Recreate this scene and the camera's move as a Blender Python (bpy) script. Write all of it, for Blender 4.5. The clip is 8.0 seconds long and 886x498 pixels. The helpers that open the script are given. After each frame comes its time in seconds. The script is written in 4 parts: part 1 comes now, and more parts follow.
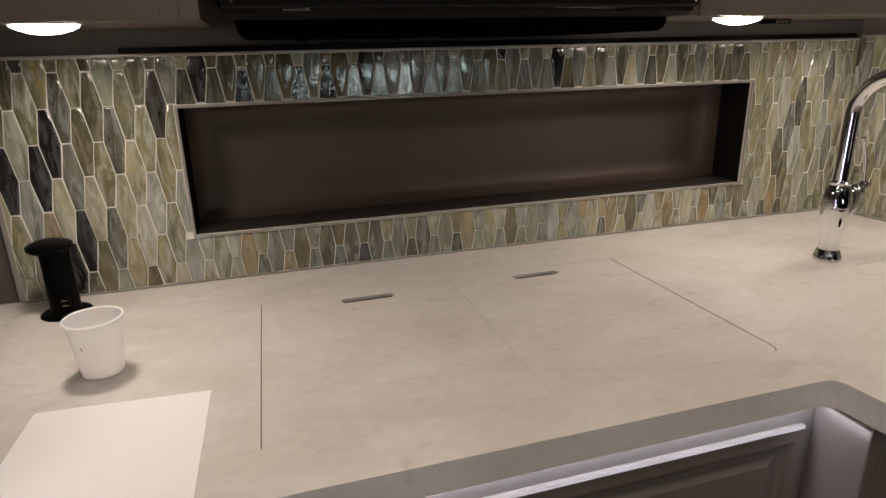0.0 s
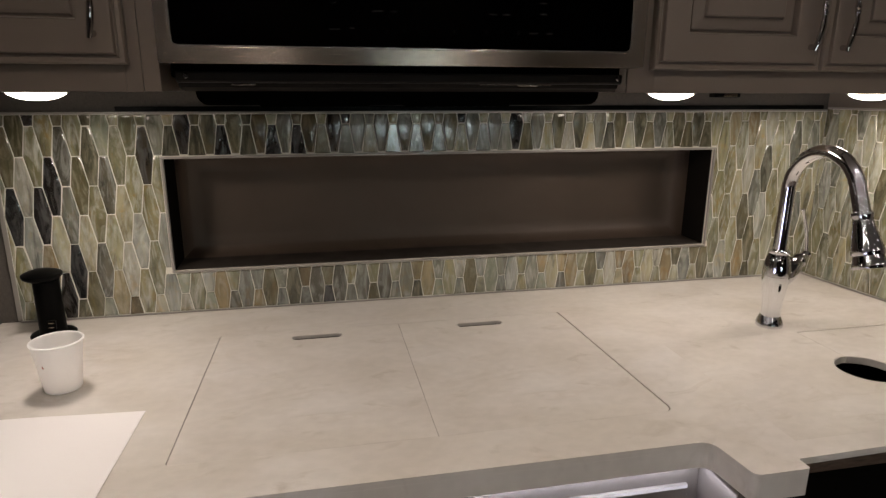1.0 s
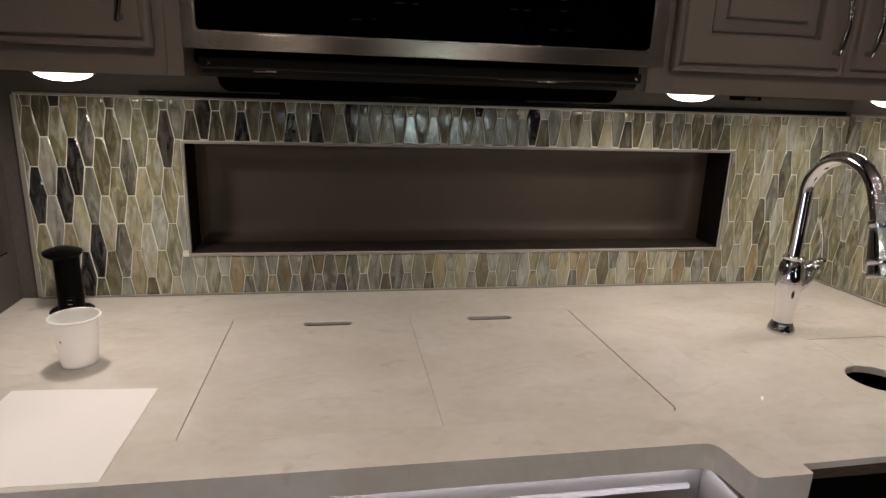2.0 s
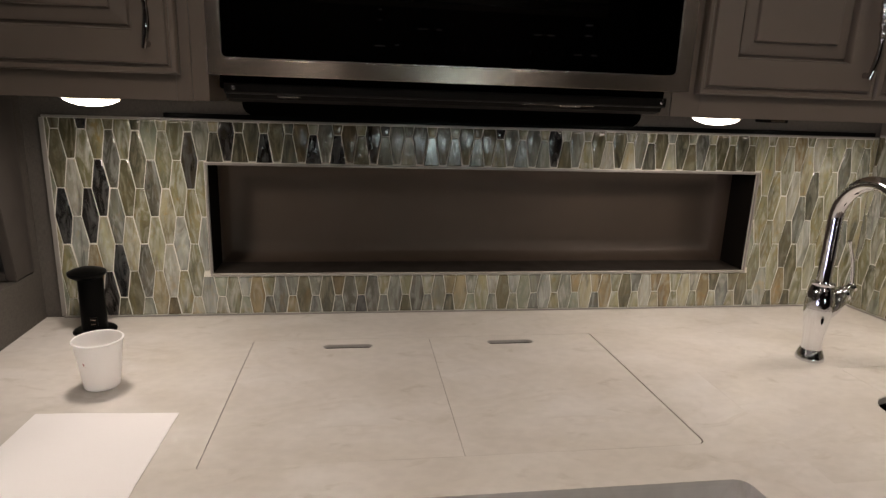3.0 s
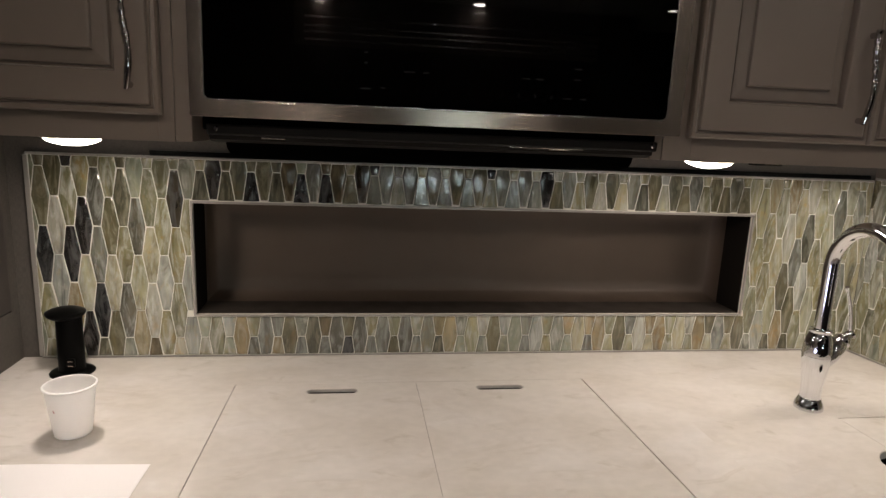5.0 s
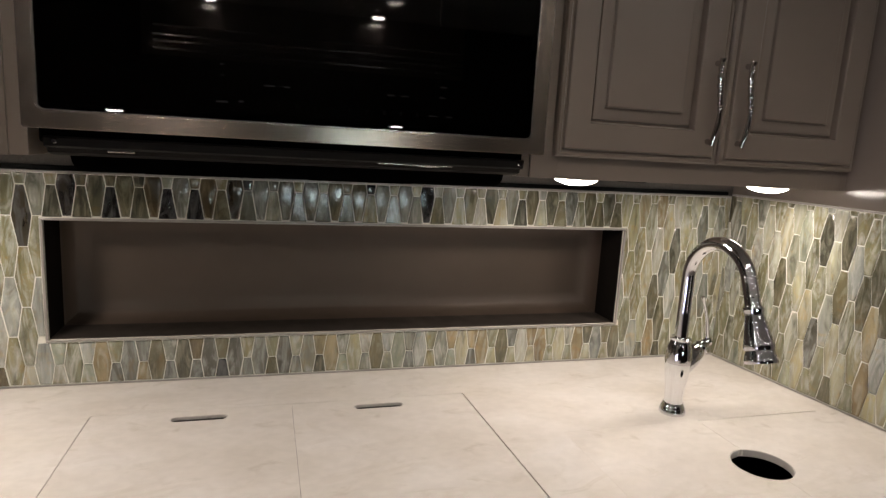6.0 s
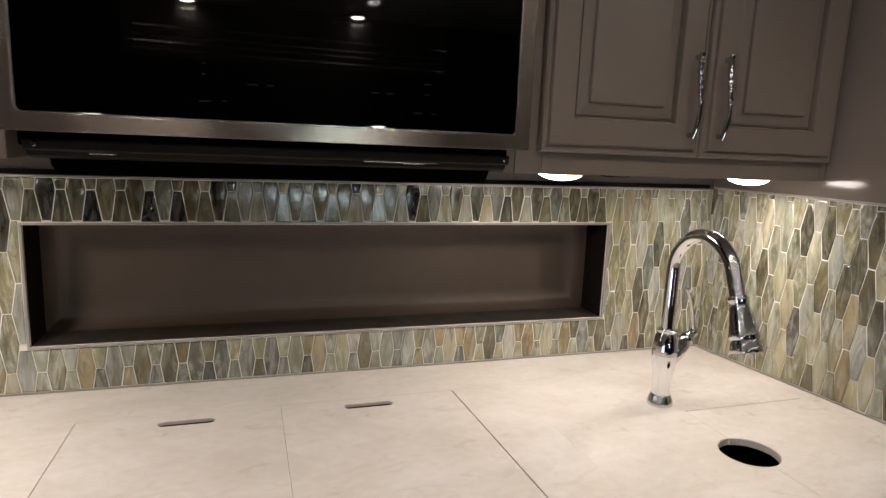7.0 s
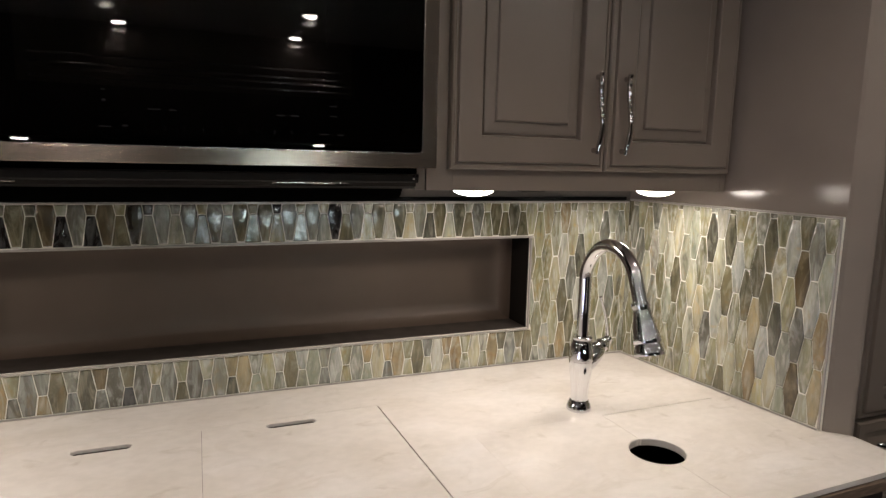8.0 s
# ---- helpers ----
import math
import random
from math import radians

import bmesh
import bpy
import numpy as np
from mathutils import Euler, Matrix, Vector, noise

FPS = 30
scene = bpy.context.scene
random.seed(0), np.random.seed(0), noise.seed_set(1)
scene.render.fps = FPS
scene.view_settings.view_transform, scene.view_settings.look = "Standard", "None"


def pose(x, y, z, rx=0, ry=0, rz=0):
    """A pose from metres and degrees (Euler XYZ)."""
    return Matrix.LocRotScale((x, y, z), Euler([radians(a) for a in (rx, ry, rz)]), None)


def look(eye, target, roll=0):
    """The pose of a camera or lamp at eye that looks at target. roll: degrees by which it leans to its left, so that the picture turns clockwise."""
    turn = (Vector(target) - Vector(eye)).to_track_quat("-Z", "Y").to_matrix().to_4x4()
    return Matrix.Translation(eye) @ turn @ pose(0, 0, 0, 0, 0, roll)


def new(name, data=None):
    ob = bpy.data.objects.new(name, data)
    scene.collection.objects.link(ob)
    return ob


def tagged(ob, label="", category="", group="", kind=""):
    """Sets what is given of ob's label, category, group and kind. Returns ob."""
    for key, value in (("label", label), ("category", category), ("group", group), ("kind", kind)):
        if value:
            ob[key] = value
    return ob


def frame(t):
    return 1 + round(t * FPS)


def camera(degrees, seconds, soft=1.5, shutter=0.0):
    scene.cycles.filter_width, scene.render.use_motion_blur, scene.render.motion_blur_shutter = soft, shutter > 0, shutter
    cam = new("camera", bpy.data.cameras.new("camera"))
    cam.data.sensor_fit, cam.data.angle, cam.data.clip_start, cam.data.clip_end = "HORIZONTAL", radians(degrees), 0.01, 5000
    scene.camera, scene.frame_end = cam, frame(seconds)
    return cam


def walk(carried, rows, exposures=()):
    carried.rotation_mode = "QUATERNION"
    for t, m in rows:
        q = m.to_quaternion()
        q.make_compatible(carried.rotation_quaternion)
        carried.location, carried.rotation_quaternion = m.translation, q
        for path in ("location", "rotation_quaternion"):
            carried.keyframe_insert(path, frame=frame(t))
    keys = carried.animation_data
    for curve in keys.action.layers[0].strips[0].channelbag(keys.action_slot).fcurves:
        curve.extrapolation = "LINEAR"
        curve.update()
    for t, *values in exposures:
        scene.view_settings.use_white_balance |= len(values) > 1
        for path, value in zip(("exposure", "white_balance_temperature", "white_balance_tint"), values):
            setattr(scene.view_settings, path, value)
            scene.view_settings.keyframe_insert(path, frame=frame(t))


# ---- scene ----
# camera and its path: seconds, eye, target, roll
cam = camera(71.7, 8.0, soft=1.4, shutter=0.1)
PATH = [
    (0, (0.13, -1.207, 1.332), (0.671, 0.615, 0.707), -1.3),
    (0.2, (0.201, -1.246, 1.349), (0.65, 0.619, 0.783), -1.6),
    (0.5, (0.271, -1.298, 1.359), (0.697, 0.588, 0.846), -0.3),
    (1, (0.305, -1.337, 1.378), (0.694, 0.559, 0.873), 0.2),
    (1.2, (0.31, -1.335, 1.37), (0.683, 0.56, 0.849), 0.7),
    (2.3, (0.304, -1.35, 1.379), (0.652, 0.551, 0.864), 2.4),
    (2.5, (0.297, -1.344, 1.393), (0.657, 0.557, 0.886), 2.6),
    (3, (0.3, -1.333, 1.393), (0.589, 0.587, 0.91), 2.0),
    (3.5, (0.294, -1.323, 1.395), (0.58, 0.602, 0.935), 2.2),
    (4, (0.284, -1.323, 1.397), (0.543, 0.609, 0.95), 2.0),
    (4.2, (0.281, -1.319, 1.396), (0.528, 0.615, 0.947), 2.0),
    (5.3, (0.353, -1.305, 1.42), (0.708, 0.63, 1.06), 3.3),
    (5.5, (0.371, -1.305, 1.423), (0.801, 0.617, 1.075), 3.6),
    (6, (0.399, -1.308, 1.423), (0.96, 0.582, 1.084), 3.3),
    (6.5, (0.4, -1.308, 1.425), (1.044, 0.553, 1.078), 3.0),
    (7, (0.393, -1.307, 1.418), (1.005, 0.567, 1.081), 2.4),
    (7.5, (0.436, -1.328, 1.427), (1.066, 0.542, 1.104), 1.4),
    (7.7, (0.453, -1.339, 1.432), (1.155, 0.508, 1.119), 1.5),
    (8, (0.459, -1.36, 1.424), (1.199, 0.477, 1.144), 1.3),
]
walk(cam, [(t, look(eye, target, roll)) for t, eye, target, roll in PATH], [(0.0, -0.61, 6500, 10), (4.0, -0.58, 6500, 10), (5.5, -0.20, 6380, 9), (6.2, -0.10, 6320, 9), (8.0, 0.0, 6320, 9)])

# ---------------------------------------------------------------- light
world = bpy.data.worlds.new("world")
scene.world = world
world.use_nodes = True
world.node_tree.nodes["Background"].inputs[0].default_value = (0.6, 0.7, 0.9, 1)
world.node_tree.nodes["Background"].inputs[1].default_value = 0.15

WARM = (1.0, 0.87, 0.775)
NEAR_W, FAR_W, PUCK_W, STRIP_W, WINDOW_W = 2.2, 0.6, 1.0, 1.7, 1.1
LOW_W = 7.5


def lamp(name, kind, place, power, colour, size=0.1, size_y=None, turn=(0, 0, 0), spread=180):
    data = bpy.data.lights.new(name, kind)
    data.energy, data.color = power, colour
    if kind == "AREA":
        data.shape = "RECTANGLE" if size_y else "DISK"
        data.size = size
        if size_y:
            data.size_y = size_y
        data.spread = radians(spread)
    else:
        data.shadow_soft_size = size
    ob = new(name, data)
    ob.matrix_world = pose(*place, *turn)
    return ob


# ---------------------------------------------------------------- materials
def material(name, colour=(0.5, 0.5, 0.5), rough=0.5, metal=0.0, **more):
    m = bpy.data.materials.new(name)
    m.use_nodes = True
    b = m.node_tree.nodes["Principled BSDF"]
    b.inputs["Base Color"].default_value = (*colour, 1)
    b.inputs["Roughness"].default_value = rough
    b.inputs["Metallic"].default_value = metal
    for key, value in more.items():
        b.inputs[key.replace("_", " ")].default_value = value
    return m


def node(m, kind, **values):
    n = m.node_tree.nodes.new(kind)
    for key, value in values.items():
        n.inputs[key.replace("_", " ")].default_value = value
    return n


def wire(m, a, b):
    m.node_tree.links.new(a, b)


def coords(m, scale=(1, 1, 1), turn=(0, 0, 0)):
    c = m.node_tree.nodes.new("ShaderNodeTexCoord")
    p = m.node_tree.nodes.new("ShaderNodeMapping")
    p.inputs["Scale"].default_value = scale
    p.inputs["Rotation"].default_value = [radians(a) for a in turn]
    wire(m, c.outputs["Object"], p.inputs["Vector"])
    return p.outputs["Vector"]


def ramp(m, source, stops, mode="LINEAR"):
    r = m.node_tree.nodes.new("ShaderNodeValToRGB")
    r.color_ramp.interpolation = mode
    while len(r.color_ramp.elements) < len(stops):
        r.color_ramp.elements.new(0.5)
    for e, (at, c) in zip(r.color_ramp.elements, stops):
        e.position = at
        e.color = (*c, 1) if len(c) == 3 else c
    wire(m, source, r.inputs[0])
    return r.outputs[0]


def grey(v):
    return (v, v, v)


def noise_out(m, vec, scale, detail=4, rough=0.5, distort=0.0):
    n = node(m, "ShaderNodeTexNoise", Scale=scale, Detail=detail, Roughness=rough, Distortion=distort)
    wire(m, vec, n.inputs["Vector"])
    return n.outputs["Fac"]


def mix(m, fac, a, b, blend="MIX"):
    n = m.node_tree.nodes.new("ShaderNodeMix")
    n.data_type, n.blend_type = "RGBA", blend
    for socket, value in ((n.inputs[0], fac), (n.inputs[6], a), (n.inputs[7], b)):
        if hasattr(value, "links"):
            wire(m, value, socket)
        elif isinstance(value, tuple):
            socket.default_value = (*value, 1)
        else:
            socket.default_value = value
    return n.outputs[2]


def bsdf(m):
    return m.node_tree.nodes["Principled BSDF"]


def bump(m, height, strength=0.2, distance=0.001):
    n = node(m, "ShaderNodeBump", Strength=strength, Distance=distance)
    wire(m, height, n.inputs["Height"])
    wire(m, n.outputs[0], bsdf(m).inputs["Normal"])


def painted(name, colour, rough=0.4, grain=0.06, coat=0.0):
    """Sprayed cabinet paint: faint orange peel and slow unevenness."""
    m = material(name, colour, rough, Coat_Weight=coat, Coat_Roughness=0.2)
    v = coords(m)
    slow = noise_out(m, v, 5.0, 3)
    dark = tuple(c * (1 - grain) for c in colour)
    light = tuple(min(1, c * (1 + grain)) for c in colour)
    wire(m, ramp(m, slow, [(0.3, dark), (0.7, light)]), bsdf(m).inputs["Base Color"])
    wire(m, ramp(m, noise_out(m, v, 14, 3), [(0.3, grey(rough * 0.85)), (0.7, grey(rough * 1.2))]), bsdf(m).inputs["Roughness"])
    bump(m, noise_out(m, v, 420, 2), 0.12, 0.0006)
    return m


def stone(name):
    """Cream solid-surface stone with soft clouds, beige drifts and thin brown veins."""
    m = material(name, (0.7, 0.64, 0.56), 0.11, Specular_IOR_Level=0.5)
    v = coords(m, (1, 1.45, 1), (0, 0, 14))
    cloud = ramp(m, noise_out(m, v, 5.0, 4, 0.48, 0.6), [(0.30, (0.62, 0.570, 0.512)), (0.52, (0.685, 0.638, 0.588)), (0.75, (0.73, 0.690, 0.650))])
    drift = ramp(m, noise_out(m, v, 2.1, 5, 0.6, 1.2), [(0.45, grey(0)), (0.72, grey(0.55))])
    base = mix(m, drift, cloud, (0.62, 0.568, 0.49))
    vv = coords(m, (1, 2.3, 1), (0, 0, 20))
    thin = ramp(m, noise_out(m, vv, 4.2, 4, 0.55, 1.2), [(0.455, grey(0)), (0.5, grey(0.22)), (0.545, grey(0))])
    gate = ramp(m, noise_out(m, v, 3.4, 3), [(0.52, grey(0)), (0.68, grey(1))])
    vein = mix(m, 1.0, thin, gate, "MULTIPLY")
    base = mix(m, vein, base, (0.44, 0.37, 0.28))
    smudge = ramp(m, noise_out(m, coords(m, (1, 1.8, 1), (0, 0, 8)), 13, 4, 0.55, 0.8), [(0.60, grey(0)), (0.74, grey(0.38))])
    base = mix(m, smudge, base, (0.43, 0.375, 0.30))
    speck = ramp(m, noise_out(m, v, 45, 2), [(0.35, grey(0.965)), (0.65, grey(1.02))])
    wire(m, mix(m, 1.0, base, speck, "MULTIPLY"), bsdf(m).inputs["Base Color"])
    wire(m, ramp(m, noise_out(m, v, 9, 4), [(0.3, grey(0.04)), (0.7, grey(0.085))]), bsdf(m).inputs["Roughness"])
    bump(m, noise_out(m, v, 30, 3), 0.03, 0.0008)
    return m


def art_glass(name, stops, streak, mode="CONSTANT"):
    """Rolled art glass: each piece has its own shade, with milky streaks along its length and a rippled face."""
    m = material(name, (0.4, 0.4, 0.3), 0.075, Specular_IOR_Level=1.0)
    info = m.node_tree.nodes.new("ShaderNodeObjectInfo")
    body = ramp(m, info.outputs["Random"], stops, mode)
    c = m.node_tree.nodes.new("ShaderNodeTexCoord")
    shift = m.node_tree.nodes.new("ShaderNodeVectorMath")
    shift.operation = "ADD"
    far = m.node_tree.nodes.new("ShaderNodeMath")
    far.operation = "MULTIPLY"
    far.inputs[1].default_value = 41.0
    wire(m, info.outputs["Random"], far.inputs[0])
    wire(m, c.outputs["Object"], shift.inputs[0])
    wire(m, far.outputs[0], shift.inputs[1])
    lay = m.node_tree.nodes.new("ShaderNodeMapping")
    lay.inputs["Scale"].default_value = (1, 1, 0.26)
    wire(m, shift.outputs[0], lay.inputs["Vector"])
    v = lay.outputs["Vector"]
    milky = ramp(m, noise_out(m, v, 42, 5, 0.62, 2.2), [(0.46, grey(0)), (0.66, grey(0.80))])
    smoky = ramp(m, noise_out(m, v, 26, 5, 0.62, 1.8), [(0.30, grey(0.45)), (0.44, grey(0.88)), (0.65, grey(1.15))])
    drift = ramp(m, noise_out(m, v, 24, 3, 0.5, 0.9), [(0.30, (0.70, 0.68, 0.60)), (0.5, (1.0, 1.0, 1.0)), (0.70, (1.26, 1.20, 1.04))])
    body = mix(m, 1.0, body, drift, "MULTIPLY")
    tan = ramp(m, noise_out(m, shift.outputs[0], 31, 3, 0.55, 1.2), [(0.56, grey(0)), (0.72, grey(0.55))])
    body = mix(m, tan, body, mix(m, 1.0, body, (1.25, 0.92, 0.55), "MULTIPLY"))
    col = mix(m, milky, body, streak)
    wire(m, mix(m, 1.0, col, smoky, "MULTIPLY"), bsdf(m).inputs["Base Color"])
    ripple = m.node_tree.nodes.new("ShaderNodeMapping")
    ripple.inputs["Scale"].default_value = (1, 1, 0.24)
    wire(m, shift.outputs[0], ripple.inputs["Vector"])
    wave = noise_out(m, ripple.outputs["Vector"], 210, 1, 0.5, 2.2)
    hammer = noise_out(m, shift.outputs[0], 120, 1, 0.4, 1.0)
    bump(m, mix(m, 0.40, wave, hammer), 0.55, 0.0010)
    return m


def brushed(name, colour, rough):
    m = material(name, colour, rough, 1.0)
    bsdf(m).inputs["Anisotropic"].default_value = 0.9
    up = node(m, "ShaderNodeCombineXYZ", Z=1.0)
    wire(m, up.outputs[0], bsdf(m).inputs["Tangent"])
    return m


def glow(name, colour, strength):
    m = material(name, (0.9, 0.9, 0.88), 0.5)
    bsdf(m).inputs["Emission Color"].default_value = (*colour, 1)
    bsdf(m).inputs["Emission Strength"].default_value = strength
    return m


def fabric(name, colour, contrast=0.3):
    """Woven-look vinyl wallpaper."""
    m = material(name, colour, 0.75)
    warp = noise_out(m, coords(m, (40, 40, 500)), 3, 2)
    weft = noise_out(m, coords(m, (420, 420, 30)), 3, 2)
    both = mix(m, 0.5, warp, weft)
    lo, hi = tuple(c * (1 - contrast) for c in colour), tuple(c * (1 + contrast) for c in colour)
    wire(m, ramp(m, both, [(0.35, lo), (0.65, hi)]), bsdf(m).inputs["Base Color"])
    bump(m, both, 0.3, 0.0006)
    return m


PAINT = painted("taupe_cabinet_paint", (0.157, 0.126, 0.102), 0.36)
PANEL = painted("taupe_wall_panel", (0.196, 0.164, 0.140), 0.11)
NICHE = painted("brown_satin_lacquer", (0.094, 0.067, 0.049), 0.5)
bsdf(NICHE).inputs["Metallic"].default_value = 0.25
# darker than the recess back, so the floor's colour carries its shade
NICHE_FLOOR_SHADE = painted("shaded_niche_floor", (0.023, 0.017, 0.0128), 0.6)
DARK_FRAME = painted("dark_taupe_frame", (0.062, 0.053, 0.047), 0.4)
# near-black: the shade on the recess's sides and top is in the colour
NICHE_SIDE_SHADE = material("shaded_niche_side", (0.012, 0.010, 0.0085), 0.9, Specular_IOR_Level=0.0)
bump(NICHE_SIDE_SHADE, noise_out(NICHE_SIDE_SHADE, coords(NICHE_SIDE_SHADE), 300, 2), 0.2, 0.0006)
WALLPAPER = fabric("grey_woven_wallpaper", (0.092, 0.080, 0.069))
SCREEN = fabric("dark_window_shade", (0.02, 0.021, 0.024), 0.5)
STONE = stone("cream_stone")
GROUT = material("pale_grout", (0.70, 0.67, 0.59), 0.75)
bump(GROUT, noise_out(GROUT, coords(GROUT), 900, 2), 0.3, 0.0005)
TRIM = material("satin_edge_trim", (0.35, 0.325, 0.295), 0.35, 0.3)
GLASS_PALE = art_glass("sage_art_glass", [(0, (0.294, 0.283, 0.177)), (0.14, (0.205, 0.198, 0.120)), (0.3, (0.313, 0.309, 0.229)), (0.46, (0.222, 0.203, 0.117)), (0.6, (0.261, 0.279, 0.214)), (0.72, (0.343, 0.315, 0.210)), (0.84, (0.182, 0.179, 0.116)), (0.93, (0.190, 0.193, 0.157))], (0.464, 0.459, 0.394))
GLASS_OLIVE = art_glass("olive_art_glass", [(0, (0.098, 0.090, 0.052)), (0.35, (0.127, 0.115, 0.069)), (0.7, (0.086, 0.083, 0.057))], (0.253, 0.236, 0.167))
GLASS_DARK = art_glass("smoke_art_glass", [(0, (0.018, 0.016, 0.015)), (0.3, (0.032, 0.028, 0.024)), (0.6, (0.019, 0.02, 0.021)), (0.85, (0.045, 0.038, 0.026))], (0.10, 0.10, 0.097))
GLASS_GREY = art_glass("grey_art_glass", [(0, (0.138, 0.140, 0.118)), (0.5, (0.096, 0.092, 0.072)), (0.8, (0.162, 0.163, 0.132))], (0.324, 0.330, 0.300))
GLASS_AMBER = art_glass("amber_art_glass", [(0, (0.262, 0.205, 0.112)), (0.4, (0.290, 0.246, 0.150)), (0.7, (0.232, 0.176, 0.094))], (0.38, 0.355, 0.27))
GLASS_BROWN = art_glass("brown_art_glass", [(0, (0.078, 0.058, 0.029)), (0.5, (0.105, 0.080, 0.041))], (0.20, 0.165, 0.10))
GLASS_SMOKE = art_glass("brown_smoke_art_glass", [(0, (0.085, 0.079, 0.05)), (0.4, (0.105, 0.096, 0.062)), (0.7, (0.07, 0.068, 0.05))], (0.22, 0.215, 0.17))
GLASS_WHITE = art_glass("opal_art_glass", [(0, (0.33, 0.32, 0.265)), (0.5, (0.29, 0.30, 0.27))], (0.50, 0.49, 0.44))
STEEL = brushed("brushed_stainless", (0.32, 0.270, 0.230), 0.26)
LINER = material("pale_grey_edge", (0.48, 0.45, 0.42), 0.4)
GASKET = material("brown_gasket", (0.035, 0.025, 0.017), 0.7)
CHROME = material("polished_chrome", (0.82, 0.83, 0.85), 0.045, 1.0)
BEADED = material("rippled_chrome", (0.62, 0.62, 0.64), 0.03, 1.0)
PULL = material("dark_chrome", (0.50, 0.48, 0.46), 0.05, 1.0)
bump(BEADED, noise_out(BEADED, coords(BEADED), 190, 1), 0.6, 0.0006)
BEZEL = material("bright_bezel", (0.62, 0.58, 0.54), 0.22, 1.0)
DOOR_GLASS = material("clear_door_glass", (0.25, 0.25, 0.25), 0.0, Transmission_Weight=1.0, IOR=1.45)
INNER_BLACK = material("matt_black", (0.001, 0.001, 0.001), 0.9, Specular_IOR_Level=0.0)
MESH_GLASS = material("dark_window_mesh", (0.065, 0.05, 0.04), 0.012, Specular_IOR_Level=1.0)
GLIMMER = material("glimmer_metal", (0.22, 0.20, 0.185), 0.10, 1.0)
BLACK_PLASTIC = material("black_plastic", (0.002, 0.002, 0.002), 0.35, Specular_IOR_Level=0.06)
bump(BLACK_PLASTIC, noise_out(BLACK_PLASTIC, coords(BLACK_PLASTIC), 700, 2), 0.15, 0.0004)
DARK_METAL = material("dark_underside_metal", (0.0025, 0.0023, 0.002), 0.7, Specular_IOR_Level=0.0)
APRON = material("dark_brown_apron", (0.009, 0.0076, 0.0066), 0.55, Specular_IOR_Level=0.14)
bump(APRON, noise_out(APRON, coords(APRON), 500, 2), 0.15, 0.0004)
GREY_PRINT = material("grey_print", (0.007, 0.007, 0.0075), 0.6, Specular_IOR_Level=0.1)
FOAM = material("white_foam", (0.90, 0.88, 0.86), 0.55, Subsurface_Weight=0.6, Subsurface_Scale=0.02)
bsdf(FOAM).inputs["Subsurface Radius"].default_value = (1.0, 0.9, 0.85)
bump(FOAM, noise_out(FOAM, coords(FOAM), 300, 3), 0.25, 0.0006)
PAPER = material("white_paper", (0.90, 0.865, 0.855), 0.8)
bump(PAPER, noise_out(PAPER, coords(PAPER), 18, 3), 0.1, 0.002)
RED_PRINT = material("red_print", (0.4, 0.05, 0.04), 0.6)
PET = material("clear_plastic", (0.95, 0.97, 0.98), 0.04, Transmission_Weight=1.0, IOR=1.3)
LABEL = material("bottle_label", (0.84, 0.84, 0.84), 0.4)
BLUE_PRINT = material("dark_blue_print", (0.05, 0.055, 0.075), 0.5)
WOOD_EDGE = material("brown_wood_edge", (0.12, 0.08, 0.055), 0.5)
wire(WOOD_EDGE, ramp(WOOD_EDGE, noise_out(WOOD_EDGE, coords(WOOD_EDGE, (6, 60, 60)), 8, 4), [(0.3, (0.08, 0.052, 0.036)), (0.7, (0.17, 0.12, 0.085))]), bsdf(WOOD_EDGE).inputs["Base Color"])
DARK_WOOD = material("espresso_wood", (0.018, 0.013, 0.011), 0.6, Specular_IOR_Level=0.2)
wire(DARK_WOOD, ramp(DARK_WOOD, noise_out(DARK_WOOD, coords(DARK_WOOD, (50, 50, 3)), 6, 4), [(0.3, (0.012, 0.009, 0.008)), (0.7, (0.026, 0.018, 0.015))]), bsdf(DARK_WOOD).inputs["Base Color"])
CEILING = painted("taupe_ceiling", (0.30, 0.275, 0.245), 0.7)
ROOM_WALL = painted("beige_wall", (0.34, 0.30, 0.26), 0.6)
FLOOR = material("wood_plank_floor", (0.2, 0.15, 0.11), 0.4)
wire(FLOOR, ramp(FLOOR, noise_out(FLOOR, coords(FLOOR, (2, 18, 1)), 4, 5), [(0.3, (0.14, 0.10, 0.075)), (0.7, (0.26, 0.20, 0.155))]), bsdf(FLOOR).inputs["Base Color"])
PUCK_GLOW = glow("puck_diffuser", (1.0, 0.885, 0.77), 34.0)
CAN_GLOW = glow("downlight_diffuser", (1.0, 0.90, 0.80), 70.0)
SPOT_GLOW = glow("spot_diffuser", (1.0, 0.90, 0.80), 26.0)
STRIP_GLOW = glow("cool_led_strip", (0.72, 0.78, 1.0), 6.0)
# glow for the added low opening
COOL_FILL = glow("cool_fill_backdrop", (0.72, 0.74, 1.0), 3.0)
DAYLIGHT = glow("daylight_backdrop", (0.76, 0.93, 0.90), 17.0)


# ---------------------------------------------------------------- mesh helpers
ROOT = {}


def thing(name, origin, label, category, group="", kind=""):
    ob = new(name)
    ob.location = origin
    ob.empty_display_size = 0.05
    ROOT[ob.name] = Vector(origin)
    return tagged(ob, label, category, group, kind)


def finish(bm, smooth):
    bmesh.ops.recalc_face_normals(bm, faces=bm.faces)
    for f in bm.faces:
        f.smooth = smooth


ROUND = set()


